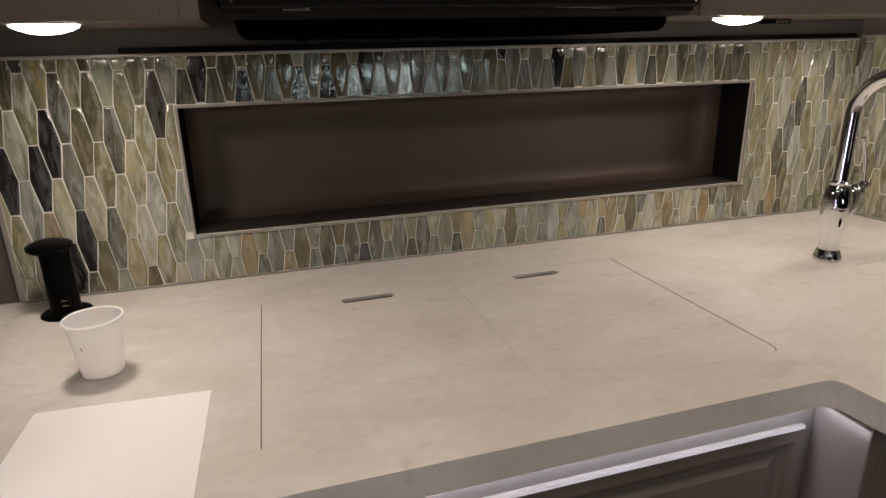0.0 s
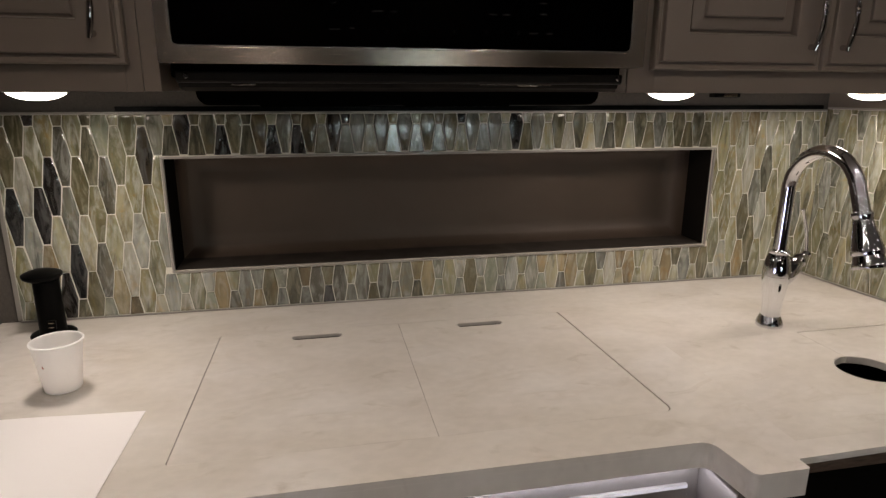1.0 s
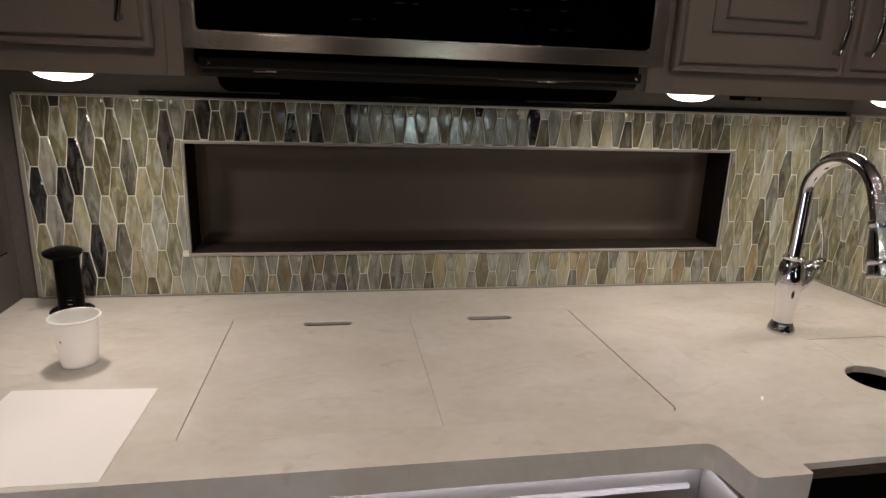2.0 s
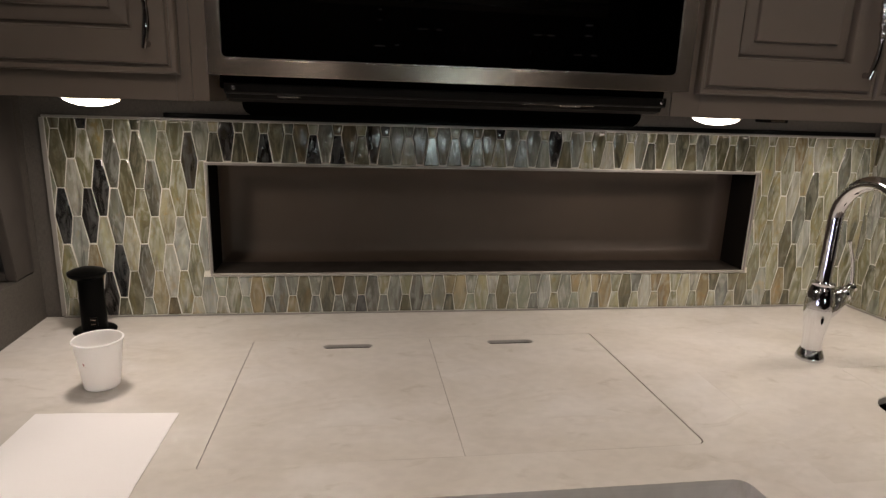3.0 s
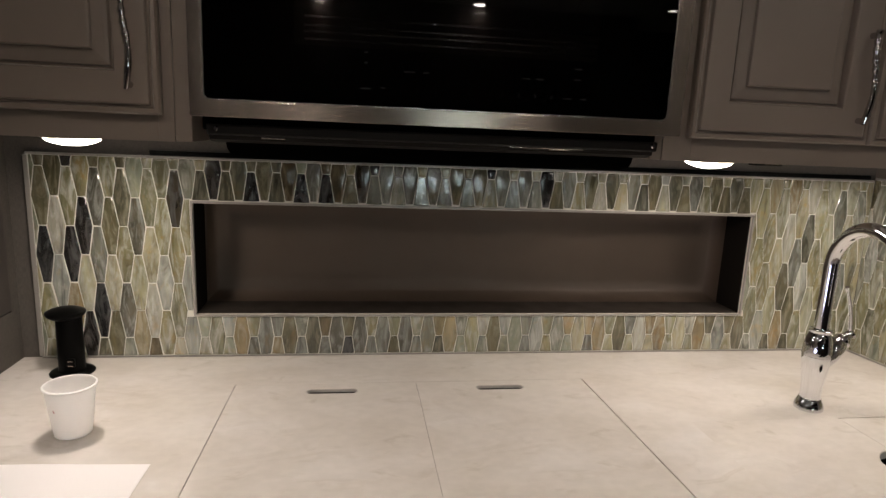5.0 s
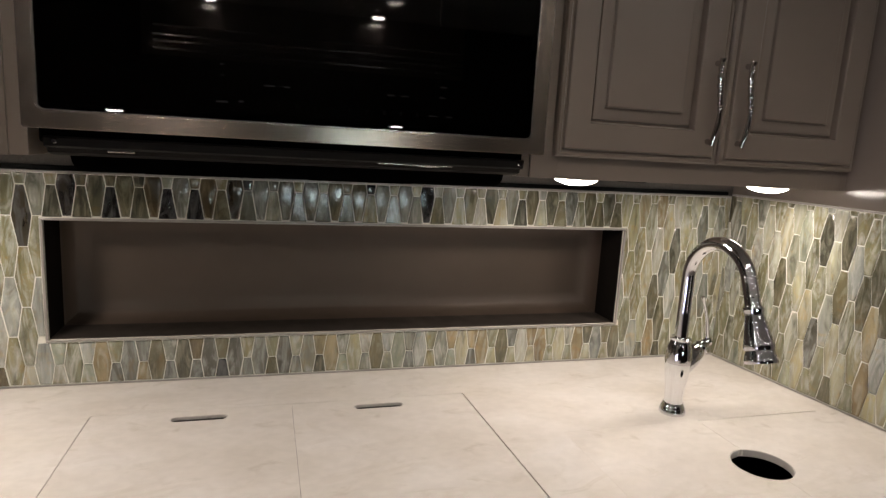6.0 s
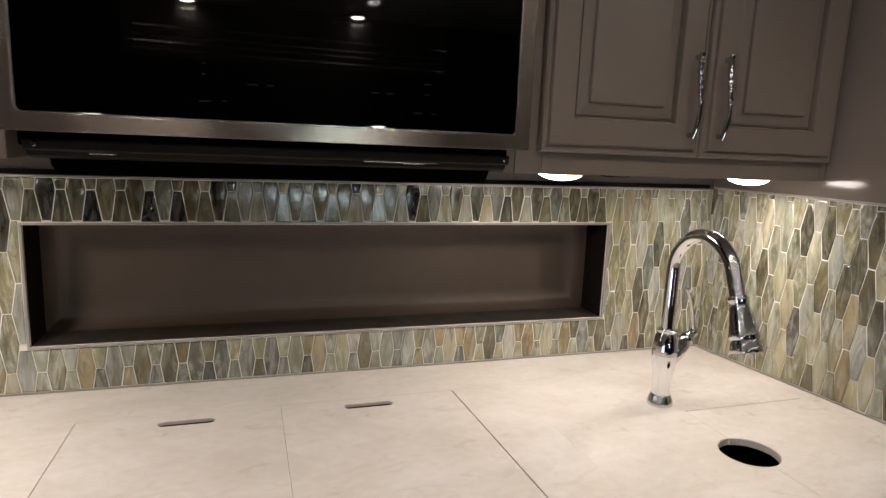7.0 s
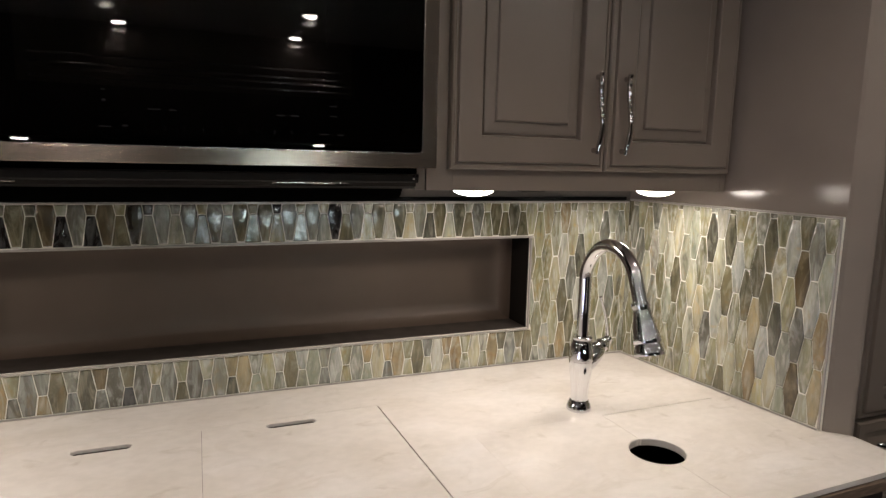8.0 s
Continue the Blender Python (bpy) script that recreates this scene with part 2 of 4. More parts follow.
def edge_split(mesh, bm_id):
    """Round bodies shade smoothly; eased boxes keep their flat faces flat."""
    mesh.set_sharp_from_angle(angle=radians(48 if bm_id in ROUND else 10))
    ROUND.discard(bm_id)


def part(name, bm, mat, parent, label="", smooth=True):
    """Links a bmesh, made in world places, as one mesh under a thing or a part."""
    at = ROOT[parent.name]
    bmesh.ops.translate(bm, verts=bm.verts, vec=-at)
    finish(bm, smooth)
    key = id(bm)
    mesh = bpy.data.meshes.new(name)
    bm.to_mesh(mesh)
    bm.free()
    mesh.materials.append(mat)
    if smooth:
        edge_split(mesh, key)
    ob = new(name, mesh)
    ob.parent = parent
    ROOT[ob.name] = at
    return tagged(ob, label)


def solid(name, bm, mat, label="", category="", kind="", group="", origin=(0, 0, 0), smooth=True):
    """Links a bmesh as a top-level thing of one mesh, which may carry parts."""
    at = Vector(origin)
    bmesh.ops.translate(bm, verts=bm.verts, vec=-at)
    finish(bm, smooth)
    key = id(bm)
    mesh = bpy.data.meshes.new(name)
    bm.to_mesh(mesh)
    bm.free()
    mesh.materials.append(mat)
    if smooth:
        edge_split(mesh, key)
    ob = new(name, mesh)
    ob.location = at
    ROOT[ob.name] = at
    return tagged(ob, label, category, group, kind)


def box(x0, x1, y0, y1, z0, z1, bevel=0.0, bm=None, segs=2):
    out = bm or bmesh.new()
    m = Matrix.Translation(((x0 + x1) / 2, (y0 + y1) / 2, (z0 + z1) / 2)) @ Matrix.Diagonal((abs(x1 - x0), abs(y1 - y0), abs(z1 - z0), 1))
    made = bmesh.ops.create_cube(out, size=1, matrix=m)
    if bevel:
        edges = {e for v in made["verts"] for e in v.link_edges}
        bmesh.ops.bevel(out, geom=list(edges), offset=bevel, segments=segs, profile=0.5, affect="EDGES")
    return out


def lathe(profile, place=(0, 0, 0), segs=40, turn=None, bm=None):
    """Turns (radius, height) pairs round the z axis, then lays them by the matrix turn, at place."""
    out = bm or bmesh.new()
    m = Matrix.Translation(place) @ (turn or Matrix.Identity(4))
    rings = []
    for r, z in profile:
        if r < 1e-6:
            rings.append([out.verts.new(m @ Vector((0, 0, z)))])
        else:
            rings.append([out.verts.new(m @ Vector((r * math.cos(a), r * math.sin(a), z))) for a in [2 * math.pi * i / segs for i in range(segs)]])
    for a, b in zip(rings, rings[1:]):
        for i in range(segs):
            j = (i + 1) % segs
            loop = [a[i % len(a)], a[j % len(a)], b[j % len(b)], b[i % len(b)]]
            loop = list(dict.fromkeys(loop))
            if len(loop) > 2:
                out.faces.new(loop)
    ROUND.add(id(out))
    return out


def tube(path, radii, segs=20, bm=None, flat=1.0, caps=True):
    """A round bar along the points of path, with a radius for each; flat squeezes it sideways."""
    out = bm or bmesh.new()
    pts = [Vector(p) for p in path]
    if not hasattr(radii, "__len__"):
        radii = [radii] * len(pts)
    side = None
    rings = []
    for i, p in enumerate(pts):
        way = (pts[min(i + 1, len(pts) - 1)] - pts[max(i - 1, 0)]).normalized()
        if side is None:
            side = way.orthogonal().normalized()
        side = (side - way * side.dot(way)).normalized()
        up = way.cross(side)
        rings.append([out.verts.new(p + radii[i] * (math.cos(a) * side * flat + math.sin(a) * up)) for a in [2 * math.pi * k / segs for k in range(segs)]])
    for a, b in zip(rings, rings[1:]):
        for k in range(segs):
            j = (k + 1) % segs
            out.faces.new([a[k], a[j], b[j], b[k]])
    if caps:
        out.faces.new(rings[0])
        out.faces.new(rings[-1])
    ROUND.add(id(out))
    return out


def rounded_rect(x0, x1, y0, y1, r, segs=6):
    """Corners counter-clockwise; r is one radius or four (from the lower left on)."""
    rs = r if hasattr(r, "__len__") else [r] * 4
    out = []
    for (cx, cy, sx, sy, a0), q in zip(((x0, y0, 1, 1, 180), (x1, y0, -1, 1, 270), (x1, y1, -1, -1, 0), (x0, y1, 1, -1, 90)), rs):
        if q <= 0:
            out.append((cx, cy))
            continue
        for i in range(segs + 1):
            a = radians(a0 + 90 * i / segs)
            out.append((cx + sx * q + q * math.cos(a), cy + sy * q + q * math.sin(a)))
    return out


def slab(outer, holes, z0, z1, bevel=0.0, hole_bevel=0.0):
    """A plate with the outline outer and holes in it, from z0 to z1."""
    bm = bmesh.new()
    outline = set()
    for n, loop in enumerate([outer, *holes]):
        vs = [bm.verts.new((x, y, z1)) for x, y in loop]
        for i in range(len(vs)):
            e = bm.edges.new((vs[i], vs[(i + 1) % len(vs)]))
            if n == 0:
                outline.add(e)
    bmesh.ops.triangle_fill(bm, use_beauty=True, use_dissolve=False, edges=bm.edges[:], normal=(0, 0, 1))
    rim = {frozenset(((round(v.co.x, 5), round(v.co.y, 5)) for v in e.verts)) for e in bm.edges if e.is_boundary and e in outline}
    made = bmesh.ops.extrude_face_region(bm, geom=bm.faces[:])
    low = [g for g in made["geom"] if isinstance(g, bmesh.types.BMVert)]
    bmesh.ops.translate(bm, verts=low, vec=(0, 0, z0 - z1))
    bmesh.ops.recalc_face_normals(bm, faces=bm.faces)
    for want, off in ((True, bevel), (False, hole_bevel)):
        if not off:
            continue
        pick = []
        for e in bm.edges:
            if all(abs(v.co.z - z1) < 1e-6 for v in e.verts) and len(e.link_faces) == 2:
                flat = [abs(f.normal.z) > 0.9 for f in e.link_faces]
                key = frozenset(((round(v.co.x, 5), round(v.co.y, 5)) for v in e.verts))
                if sum(flat) == 1 and (key in rim) == want:
                    pick.append(e)
        bmesh.ops.bevel(bm, geom=pick, offset=off, segments=3, profile=0.5, affect="EDGES", clamp_overlap=True)
    return bm


def fillet(points, radii, segs=6):
    """An outline with its corners rounded, each by its own radius."""
    out = []
    n = len(points)
    for i, (p, r) in enumerate(zip(points, radii)):
        p = Vector(p)
        if r <= 0:
            out.append(tuple(p))
            continue
        a, b = (Vector(points[i - 1]) - p).normalized(), (Vector(points[(i + 1) % n]) - p).normalized()
        s, e = p + a * r, p + b * r
        for k in range(segs + 1):
            t = k / segs
            q = s * (1 - t) ** 2 + p * 2 * t * (1 - t) + e * t * t
            out.append(tuple(q))
    return out


def stepped_front(x0, x1, z0, z1, y, steps, back):
    """A panel that faces -y, whose face runs in from its rim in (inset, depth) steps; y is the foremost plane."""
    bm = bmesh.new()
    rings = [[bm.verts.new((x, back, z)) for x, z in ((x0, z0), (x1, z0), (x1, z1), (x0, z1))]]
    for inset, depth in steps:
        rings.append([bm.verts.new((x, y + depth, z)) for x, z in ((x0 + inset, z0 + inset), (x1 - inset, z0 + inset), (x1 - inset, z1 - inset), (x0 + inset, z1 - inset))])
    bm.faces.new(rings[0])
    for a, b in zip(rings, rings[1:]):
        for i in range(4):
            j = (i + 1) % 4
            bm.faces.new([a[i], a[j], b[j], b[i]])
    bm.faces.new(rings[-1])
    return bm


COUNTER, SPLASH_TOP = 0.91, 1.332
NICHE_X, NICHE_Z = (0.0, 1.243), (1.004, 1.24)
WEST, CEIL = -0.345, 2.07

# ---------------------------------------------------------------- the room
bm = bmesh.new()
for x0, x1, z0, z1 in ((-0.45, NICHE_X[0], 0, CEIL), (NICHE_X[1], 1.75, 0, CEIL), (NICHE_X[0], NICHE_X[1], 0, NICHE_Z[0]), (NICHE_X[0], NICHE_X[1], NICHE_Z[1], CEIL)):
    box(x0, x1, 0, 0.18, z0, z1, bm=bm)
wall = solid("wall_north", bm, WALLPAPER, "dark grey textured kitchen wall behind the tiles", "wall", "structure", smooth=False)

# one moulded lining, its sides and floor running round into the back
bm = bmesh.new()
x0, x1, z0, z1 = NICHE_X[0], NICHE_X[1], NICHE_Z[0], NICHE_Z[1]
D, R = 0.136, 0.048
steps = [(0.0012, D - R)] + [(0.0012 + R * (1 - math.cos(radians(a))), D - R + R * math.sin(radians(a))) for a in range(9, 91, 9)]
rings = [[bm.verts.new((x, y, z)) for x, z in ((x0 + q, z0 + q), (x1 - q, z0 + q), (x1 - q, z1 - q), (x0 + q, z1 - q))] for q, y in steps]
rings += [[bm.verts.new((x, y, z)) for x, z in ((x0 + 0.0006, z0 + 0.0006), (x1 - 0.0006, z0 + 0.0006), (x1 - 0.0006, z1 - 0.0006), (x0 + 0.0006, z1 - 0.0006))] for y in (D + 0.004,)]
for a, b in zip(rings[:-2], rings[1:-1]):
    for i in range(4):
        k = (i + 1) % 4
        bm.faces.new([a[i], a[k], b[k], b[i]])
bm.faces.new(rings[-2])
bm.faces.new(rings[-1])
for i in range(4):
    k = (i + 1) % 4
    bm.faces.new([rings[0][i], rings[0][k], rings[-1][k], rings[-1][i]])
ROUND.add(id(bm))
solid("wall_niche", bm, NICHE, "brown moulded back of the shallow recess in the tiled wall", "niche", "structure")
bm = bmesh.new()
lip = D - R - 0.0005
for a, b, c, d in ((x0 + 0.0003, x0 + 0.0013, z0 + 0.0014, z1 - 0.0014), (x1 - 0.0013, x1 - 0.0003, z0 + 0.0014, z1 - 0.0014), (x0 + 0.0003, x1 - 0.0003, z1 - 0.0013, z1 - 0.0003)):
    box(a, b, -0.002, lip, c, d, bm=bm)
solid("wall_niche_floor", box(x0 + 0.0003, x1 - 0.0003, -0.002, lip, z0 + 0.0003, z0 + 0.0013), NICHE_FLOOR_SHADE, "recess floor in a darker brown that holds its shade", "niche", "structure", smooth=False)
solid("wall_niche_edge", bm, NICHE_SIDE_SHADE, "near-black recess sides and top, their shade put in the colour", "niche", "structure", smooth=False)

bm = bmesh.new()
box(WEST - 0.1, WEST, -0.80, 0, 0, 1.016, bm=bm)
box(WEST - 0.1, WEST, -0.030, 0, 1.016, CEIL, bm=bm)
box(WEST - 0.1, WEST, -0.80, -0.45, 1.016, CEIL, bm=bm)
box(WEST - 0.1, WEST, -0.45, -0.030, 1.50, CEIL, bm=bm)
box(WEST - 0.62, WEST - 0.60, -0.47, -0.01, 0.99, 1.52, bm=bm)
box(WEST - 0.60, WEST - 0.10, -0.47, -0.45, 0.99, 1.52, bm=bm)
box(WEST - 0.60, WEST - 0.10, -0.030, -0.01, 0.99, 1.52, bm=bm)
box(WEST - 0.60, WEST - 0.10, -0.45, -0.030, 0.99, 1.016, bm=bm)
box(WEST - 0.60, WEST - 0.10, -0.45, -0.030, 1.50, 1.52, bm=bm)
solid("wall_west", bm, WALLPAPER, "dark grey woven wallpaper side wall", "wall", "structure", smooth=False)


def slanted(y):
    """The side wall's plane, which opens a little towards the room."""
    return 1.546 - 0.093 * y


bm = bmesh.new()
poly = [(slanted(0) + 0.006, 0.0), (1.604, -0.567), (1.608, -0.572), (1.636, -0.598), (1.641, -0.6005), (1.646, -0.600), (1.653, -0.592), (1.657, -0.580), (1.658, 0.0)]
top = [bm.verts.new((x, y, CEIL)) for x, y in poly]
low = [bm.verts.new((x, y, 0.0)) for x, y in poly]
bm.faces.new(top)
bm.faces.new(low)
for i in range(len(poly)):
    j = (i + 1) % len(poly)
    bm.faces.new([top[i], top[j], low[j], low[i]])
solid("wall_east", bm, PANEL, "smooth taupe side panel beside the sink", "wall", "structure", smooth=False)

solid("floor", box(-2.2, 3.6, -3.4, 0.2, -0.05, 0), FLOOR, "brown wood plank floor", "floor", "structure", smooth=False)
solid("ceiling", box(-2.2, 3.6, -3.4, 0.2, CEIL, CEIL + 0.05), CEILING, "taupe panelled ceiling", "ceiling", "structure", smooth=False)
WIN = (0.77, 1.17, 0.90, 1.21)
bm = bmesh.new()
for a, b, c, d in ((-2.2, WIN[0], 0, CEIL), (WIN[1], 3.6, 0, CEIL), (WIN[0], WIN[1], 0, WIN[2]), (WIN[0], WIN[1], WIN[3], CEIL)):
    box(a, b, -3.4, -3.3, c, d, bm=bm)
solid("wall_south", bm, DARK_WOOD, "dark wood wall with a window across the room", "wall", "structure", smooth=False)
bm = bmesh.new()
for a, b, c, d in ((-3.4, -3.2, 0, CEIL), (-2.1, 0.2, 0, CEIL), (-3.2, -2.1, 0, 0.15), (-3.2, -2.1, 0.85, CEIL)):
    box(-2.3, -2.2, a, b, c, d, bm=bm)
# unseen low opening with a lamp, added for cool fill on the fronts
window = thing("fill_window", (-2.2, -2.65, 0.15), "unseen low framed opening, added to let in cool fill", "window", kind="structure")
for a, b, c, d in ((-3.2, -2.1, 0.15, 0.17), (-3.2, -2.1, 0.83, 0.85), (-3.2, -3.18, 0.171, 0.829), (-2.12, -2.1, 0.171, 0.829)):
    part("window_frame", box(-2.27, -2.205, a, b, c, d, 0.002), DARK_WOOD, window)
solid("backdrop", box(-2.56, -2.55, -3.6, -1.7, -0.1, 1.1), COOL_FILL, "pale blue glowing panel, added behind the low opening", "backdrop", "structure", smooth=False)
lamp("low_cool_fill", "AREA", (-2.24, -2.65, 0.50), LOW_W, (0.72, 0.72, 1.0), 0.64, 1.05, (0, -90, 0))
solid("wall_outer_west", bm, ROOM_WALL, "beige far side wall", "wall", "structure", smooth=False)
solid("wall_outer_east", box(3.6, 3.7, -3.4, 0.2, 0, CEIL), ROOM_WALL, "beige far side wall", "wall", "structure", smooth=False)
solid("wall_return", box(-2.2, WEST - 0.1, -0.82, -0.72, 0, CEIL), ROOM_WALL, "beige wall beside the kitchen", "wall", "structure", smooth=False)
solid("backdrop", box(WIN[0] - 0.5, WIN[1] + 0.5, -3.75, -3.74, 0.3, 1.8), DAYLIGHT, "pale blue daylight outside the window", "backdrop", "structure", smooth=False)
lamp("window_daylight", "AREA", (0.97, -3.36, 1.055), WINDOW_W, (0.70, 0.84, 0.95), 0.37, 0.27, (-90, 0, 180))
window = thing("window_1", (0.97, -3.30, WIN[2]), "dark framed window across the room with daylight outside", "window", kind="structure")
for a, b, c, d in ((WIN[0], WIN[1], WIN[2], 0.92), (WIN[0], WIN[1], 1.19, WIN[3]), (WIN[0], 0.79, 0.921, 1.189), (1.15, WIN[1], 0.921, 1.189), (0.96, 0.98, 0.921, 1.189)):
    part("window_frame", box(a, b, -3.33, -3.285, c, d, 0.002), DARK_WOOD, window)

# ---------------------------------------------------------------- ceiling lights
for x, y in ((0.130, -2.82), (0.978, -2.82), (0.134, -2.30), (0.963, -2.27), (-0.48, -0.97), (0.16, -0.97), (0.80, -0.97), (1.44, -0.97), (-1.2, -1.9), (2.3, -1.9)):
    can = thing("ceiling_downlight", (x, y, CEIL), "round warm white recessed ceiling light", "light", "ceiling downlights")
    part("rim", lathe([(0.036, -0.001), (0.036, -0.006), (0.05, -0.006), (0.053, 0.0), (0.036, -0.001)], (x, y, CEIL)), STEEL, can)
    part("diffuser", lathe([(0.0, -0.016), (0.016, -0.0145), (0.029, -0.010), (0.0358, -0.003), (0.0358, 0.0), (0, 0.0)], (x, y, CEIL)), CAN_GLOW, can, "glowing diffuser")
    lamp("downlight_lamp", "AREA", (x, y, CEIL - 0.018), NEAR_W * (1.75 if x < 0 else 1.3 if x < 0.5 else 0.9 if x < 1 else 0.75) if y > -1 else FAR_W, WARM, 0.07, spread=140 if y > -1 else 150)

# rows of small ceiling spots along the room, which the chrome mirrors
for y, xs in ((-0.62, (-2.0, -1.5, -1.0, 1.9, 2.4, 2.9, 3.4)), (-1.28, (-1.75, -1.2, -0.62, 0.45, 1.35, 1.8, 2.25, 2.7, 3.25)), (-1.72, (-1.9, -1.4, -0.9, -0.38, 0.1, 0.52, 1.0, 1.45, 1.95, 2.5, 3.05)), (-2.62, (-1.6, -1.05, -0.55, 1.98, 2.4, 2.8))):
    for x in xs:
        spot = thing("ceiling_spot", (x, y, CEIL), "small round warm white ceiling spot", "light", "ceiling spots")
        part("rim", lathe([(0.030, -0.001), (0.030, -0.005), (0.040, -0.005), (0.042, 0.0), (0.030, -0.001)], (x, y, CEIL), 24), STEEL, spot)
        part("diffuser", lathe([(0.0, -0.009), (0.018, -0.0075), (0.0298, -0.002), (0.0298, 0.0), (0, 0.0)], (x, y, CEIL), 24), SPOT_GLOW, spot, "glowing diffuser")

across = thing("overhead_cabinet", (0.4, -3.1, 1.52), "dark wood overhead cabinet across the room", "cabinet")
part("body", box(-0.9, 1.9, -3.299, -2.87, 1.512, CEIL - 0.001, 0.003), DARK_WOOD, across)
for x, z in ((-0.340, 1.502), (1.128, 1.510)):
    far_puck = thing("puck_light", (x, -2.95, z), "round glowing puck light under the far cabinet", "light", "under-cabinet lights")
    part("rim", lathe([(0.0, 1.5118 - z), (0.043, 1.5118 - z), (0.044, -0.003), (0.041, -0.0042), (0.0, -0.0042)], (x, -2.95, z)), TRIM, far_puck)
    part("lens", lathe([(0.0405, -0.0043), (0.036, -0.010), (0.022, -0.0135), (0, -0.015)], (x, -2.95, z)), CAN_GLOW, far_puck, "frosted glowing lens")

# ---------------------------------------------------------------- upper cabinets
FACE, DOOR, CAB_Z = -0.298, -0.318, 1.3725
DOOR_STEPS = [(0.0, 0.009), (0.003, 0.005), (0.0085, 0.0045), (0.0105, 0.007), (0.0135, 0.007), (0.0150, 0.0005), (0.0170, 0.0), (0.0600, 0.0), (0.0615, 0.001), (0.0628, 0.0050), (0.0642, 0.0130), (0.0668, 0.0130), (0.0690, 0.0092), (0.0740, 0.0082), (0.0885, 0.0072), (0.0905, 0.0068), (0.0915, 0.0008), (0.0935, 0.0)]


def pull(x, z0, z1, y, parent):
    """A wavy chrome bar pull: a hammered, beaded upper half, a slim plain tail, on two posts."""
    h = z1 - z0
    pts, rad = [], []
    n = 44
    for i in range(n + 1):
        t = i / n
        bow = 0.013 + 0.005 * math.sin(math.pi * t)
        sway = 0.0045 * math.sin(2 * math.pi * (t - 0.06))
        pts.append((x + sway - 0.004 * (1 - t), y - bow, z0 + h * t))
        if t < 0.4:
            r = 0.0036 + 0.0016 * math.sin(math.pi * t / 0.4)
        elif t < 0.46:
            r = 0.0033 + 0.0022 * math.sin(math.pi * (t - 0.4) / 0.06)
        else:
            r = 0.0048 + 0.0011 * math.sin((t - 0.46) * 62)
        rad.append(r)
    part("handle", tube(pts, rad, 14), PULL, parent, "polished chrome wavy bar handle")
    for k in (2, n - 2):
        px, py, pz = pts[k]
        part("post", tube([(px, y + 0.001, pz), (px, y - 0.004, pz), (px, y - 0.008, pz), (px, py, pz)], [0.0055, 0.005, 0.0042, 0.004], 14), PULL, parent)


def wall_cabinet(x0, x1, doors, label):
    ob = thing("wall_cabinet", ((x0 + x1) / 2, -0.15, CAB_Z), label, "cabinet", "upper kitchen cabinets")
    z0, z1 = CAB_Z, CEIL
    bm = bmesh.new()
    box(x0, x1, -0.279, -0.002, z0 + 0.001, z1, bm=bm)
    part("body", bm, PAINT, ob, smooth=False)
    frame_bm = bmesh.new()
    lo, hi = doors[0][0] + 0.012, doors[-1][1] - 0.008
    box(x0, lo, FACE, -0.28, z0, z1, 0.0006, frame_bm)
    box(hi, x1, FACE, -0.28, z0, z1, 0.0006, frame_bm)
    box(lo + 0.0002, hi - 0.0002, FACE + 0.0003, -0.28, z0, z0 + 0.058, 0.0006, frame_bm)
    box(lo + 0.0002, hi - 0.0002, FACE + 0.0006, -0.28, z1 - 0.08, z1, 0.0015, frame_bm)
    box(lo + 0.0002, hi - 0.0002, FACE + 0.004, -0.281, z0 + 0.059, z1 - 0.081, 0.0, frame_bm)
    part("face_frame", frame_bm, PAINT, ob)
    for a, b, hx in doors:
        d = part("door", stepped_front(a, b, 1.412, 1.99, DOOR, DOOR_STEPS, FACE - 0.0005), PAINT, ob, "raised-panel door", smooth=False)
        pull(hx, 1.447, 1.604, DOOR, d)
    return ob


wall_cabinet(WEST + 0.002, 0.0515, [(-0.32, 0.036, 0.000)], "taupe painted wall cabinet with a raised-panel door")
wall_cabinet(0.850, 1.571, [(0.890, 1.2285, 1.2025), (1.2315, 1.566, 1.2705)], "taupe painted double-door wall cabinet with chrome pulls")
for a, b in ((0.0517, 0.0765), (0.8285, 0.8495)):
    solid("filler_strip", box(a, b, -0.2965, -0.004, CAB_Z + 0.0005, 1.86, 0.0012), PAINT, "narrow taupe filler strip beside the microwave", "trim", "structure", smooth=True)
solid("cabinet_filler", box(0.078, 0.848, -0.29, -0.002, 1.86, CEIL), PAINT, "taupe panel above the microwave", "cabinet", smooth=False, origin=(0.46, -0.15, 1.86))
solid("scribe_strip", box(1.5715, 1.5735, -0.297, -0.002, CAB_Z + 0.001, CEIL), PAINT, "thin taupe strip between cabinet and wall", "trim", "structure", smooth=False)

for x, power in ((-0.116, 1.35), (0.968, 1.0), (1.418, 0.9)):
    puck = thing("puck_light", (x, -0.25, CAB_Z), "round glowing under-cabinet puck light", "light", "under-cabinet lights")
    part("rim", lathe([(0.0, -0.0002), (0.0445, -0.0002), (0.0448, -0.0012), (0.0428, -0.0020), (0.0, -0.0020)], (x, -0.25, CAB_Z)), TRIM, puck)
    part("lens", lathe([(0.0405, -0.0021), (0.0392, -0.0042), (0.031, -0.0088), (0.019, -0.0122), (0.0085, -0.0136), (0, -0.0139)], (x, -0.25, CAB_Z)), PUCK_GLOW, puck, "frosted glowing lens")
    lamp("puck_lamp", "AREA", (x, -0.25, CAB_Z - 0.0148), PUCK_W * power, WARM, 0.07, spread=160)

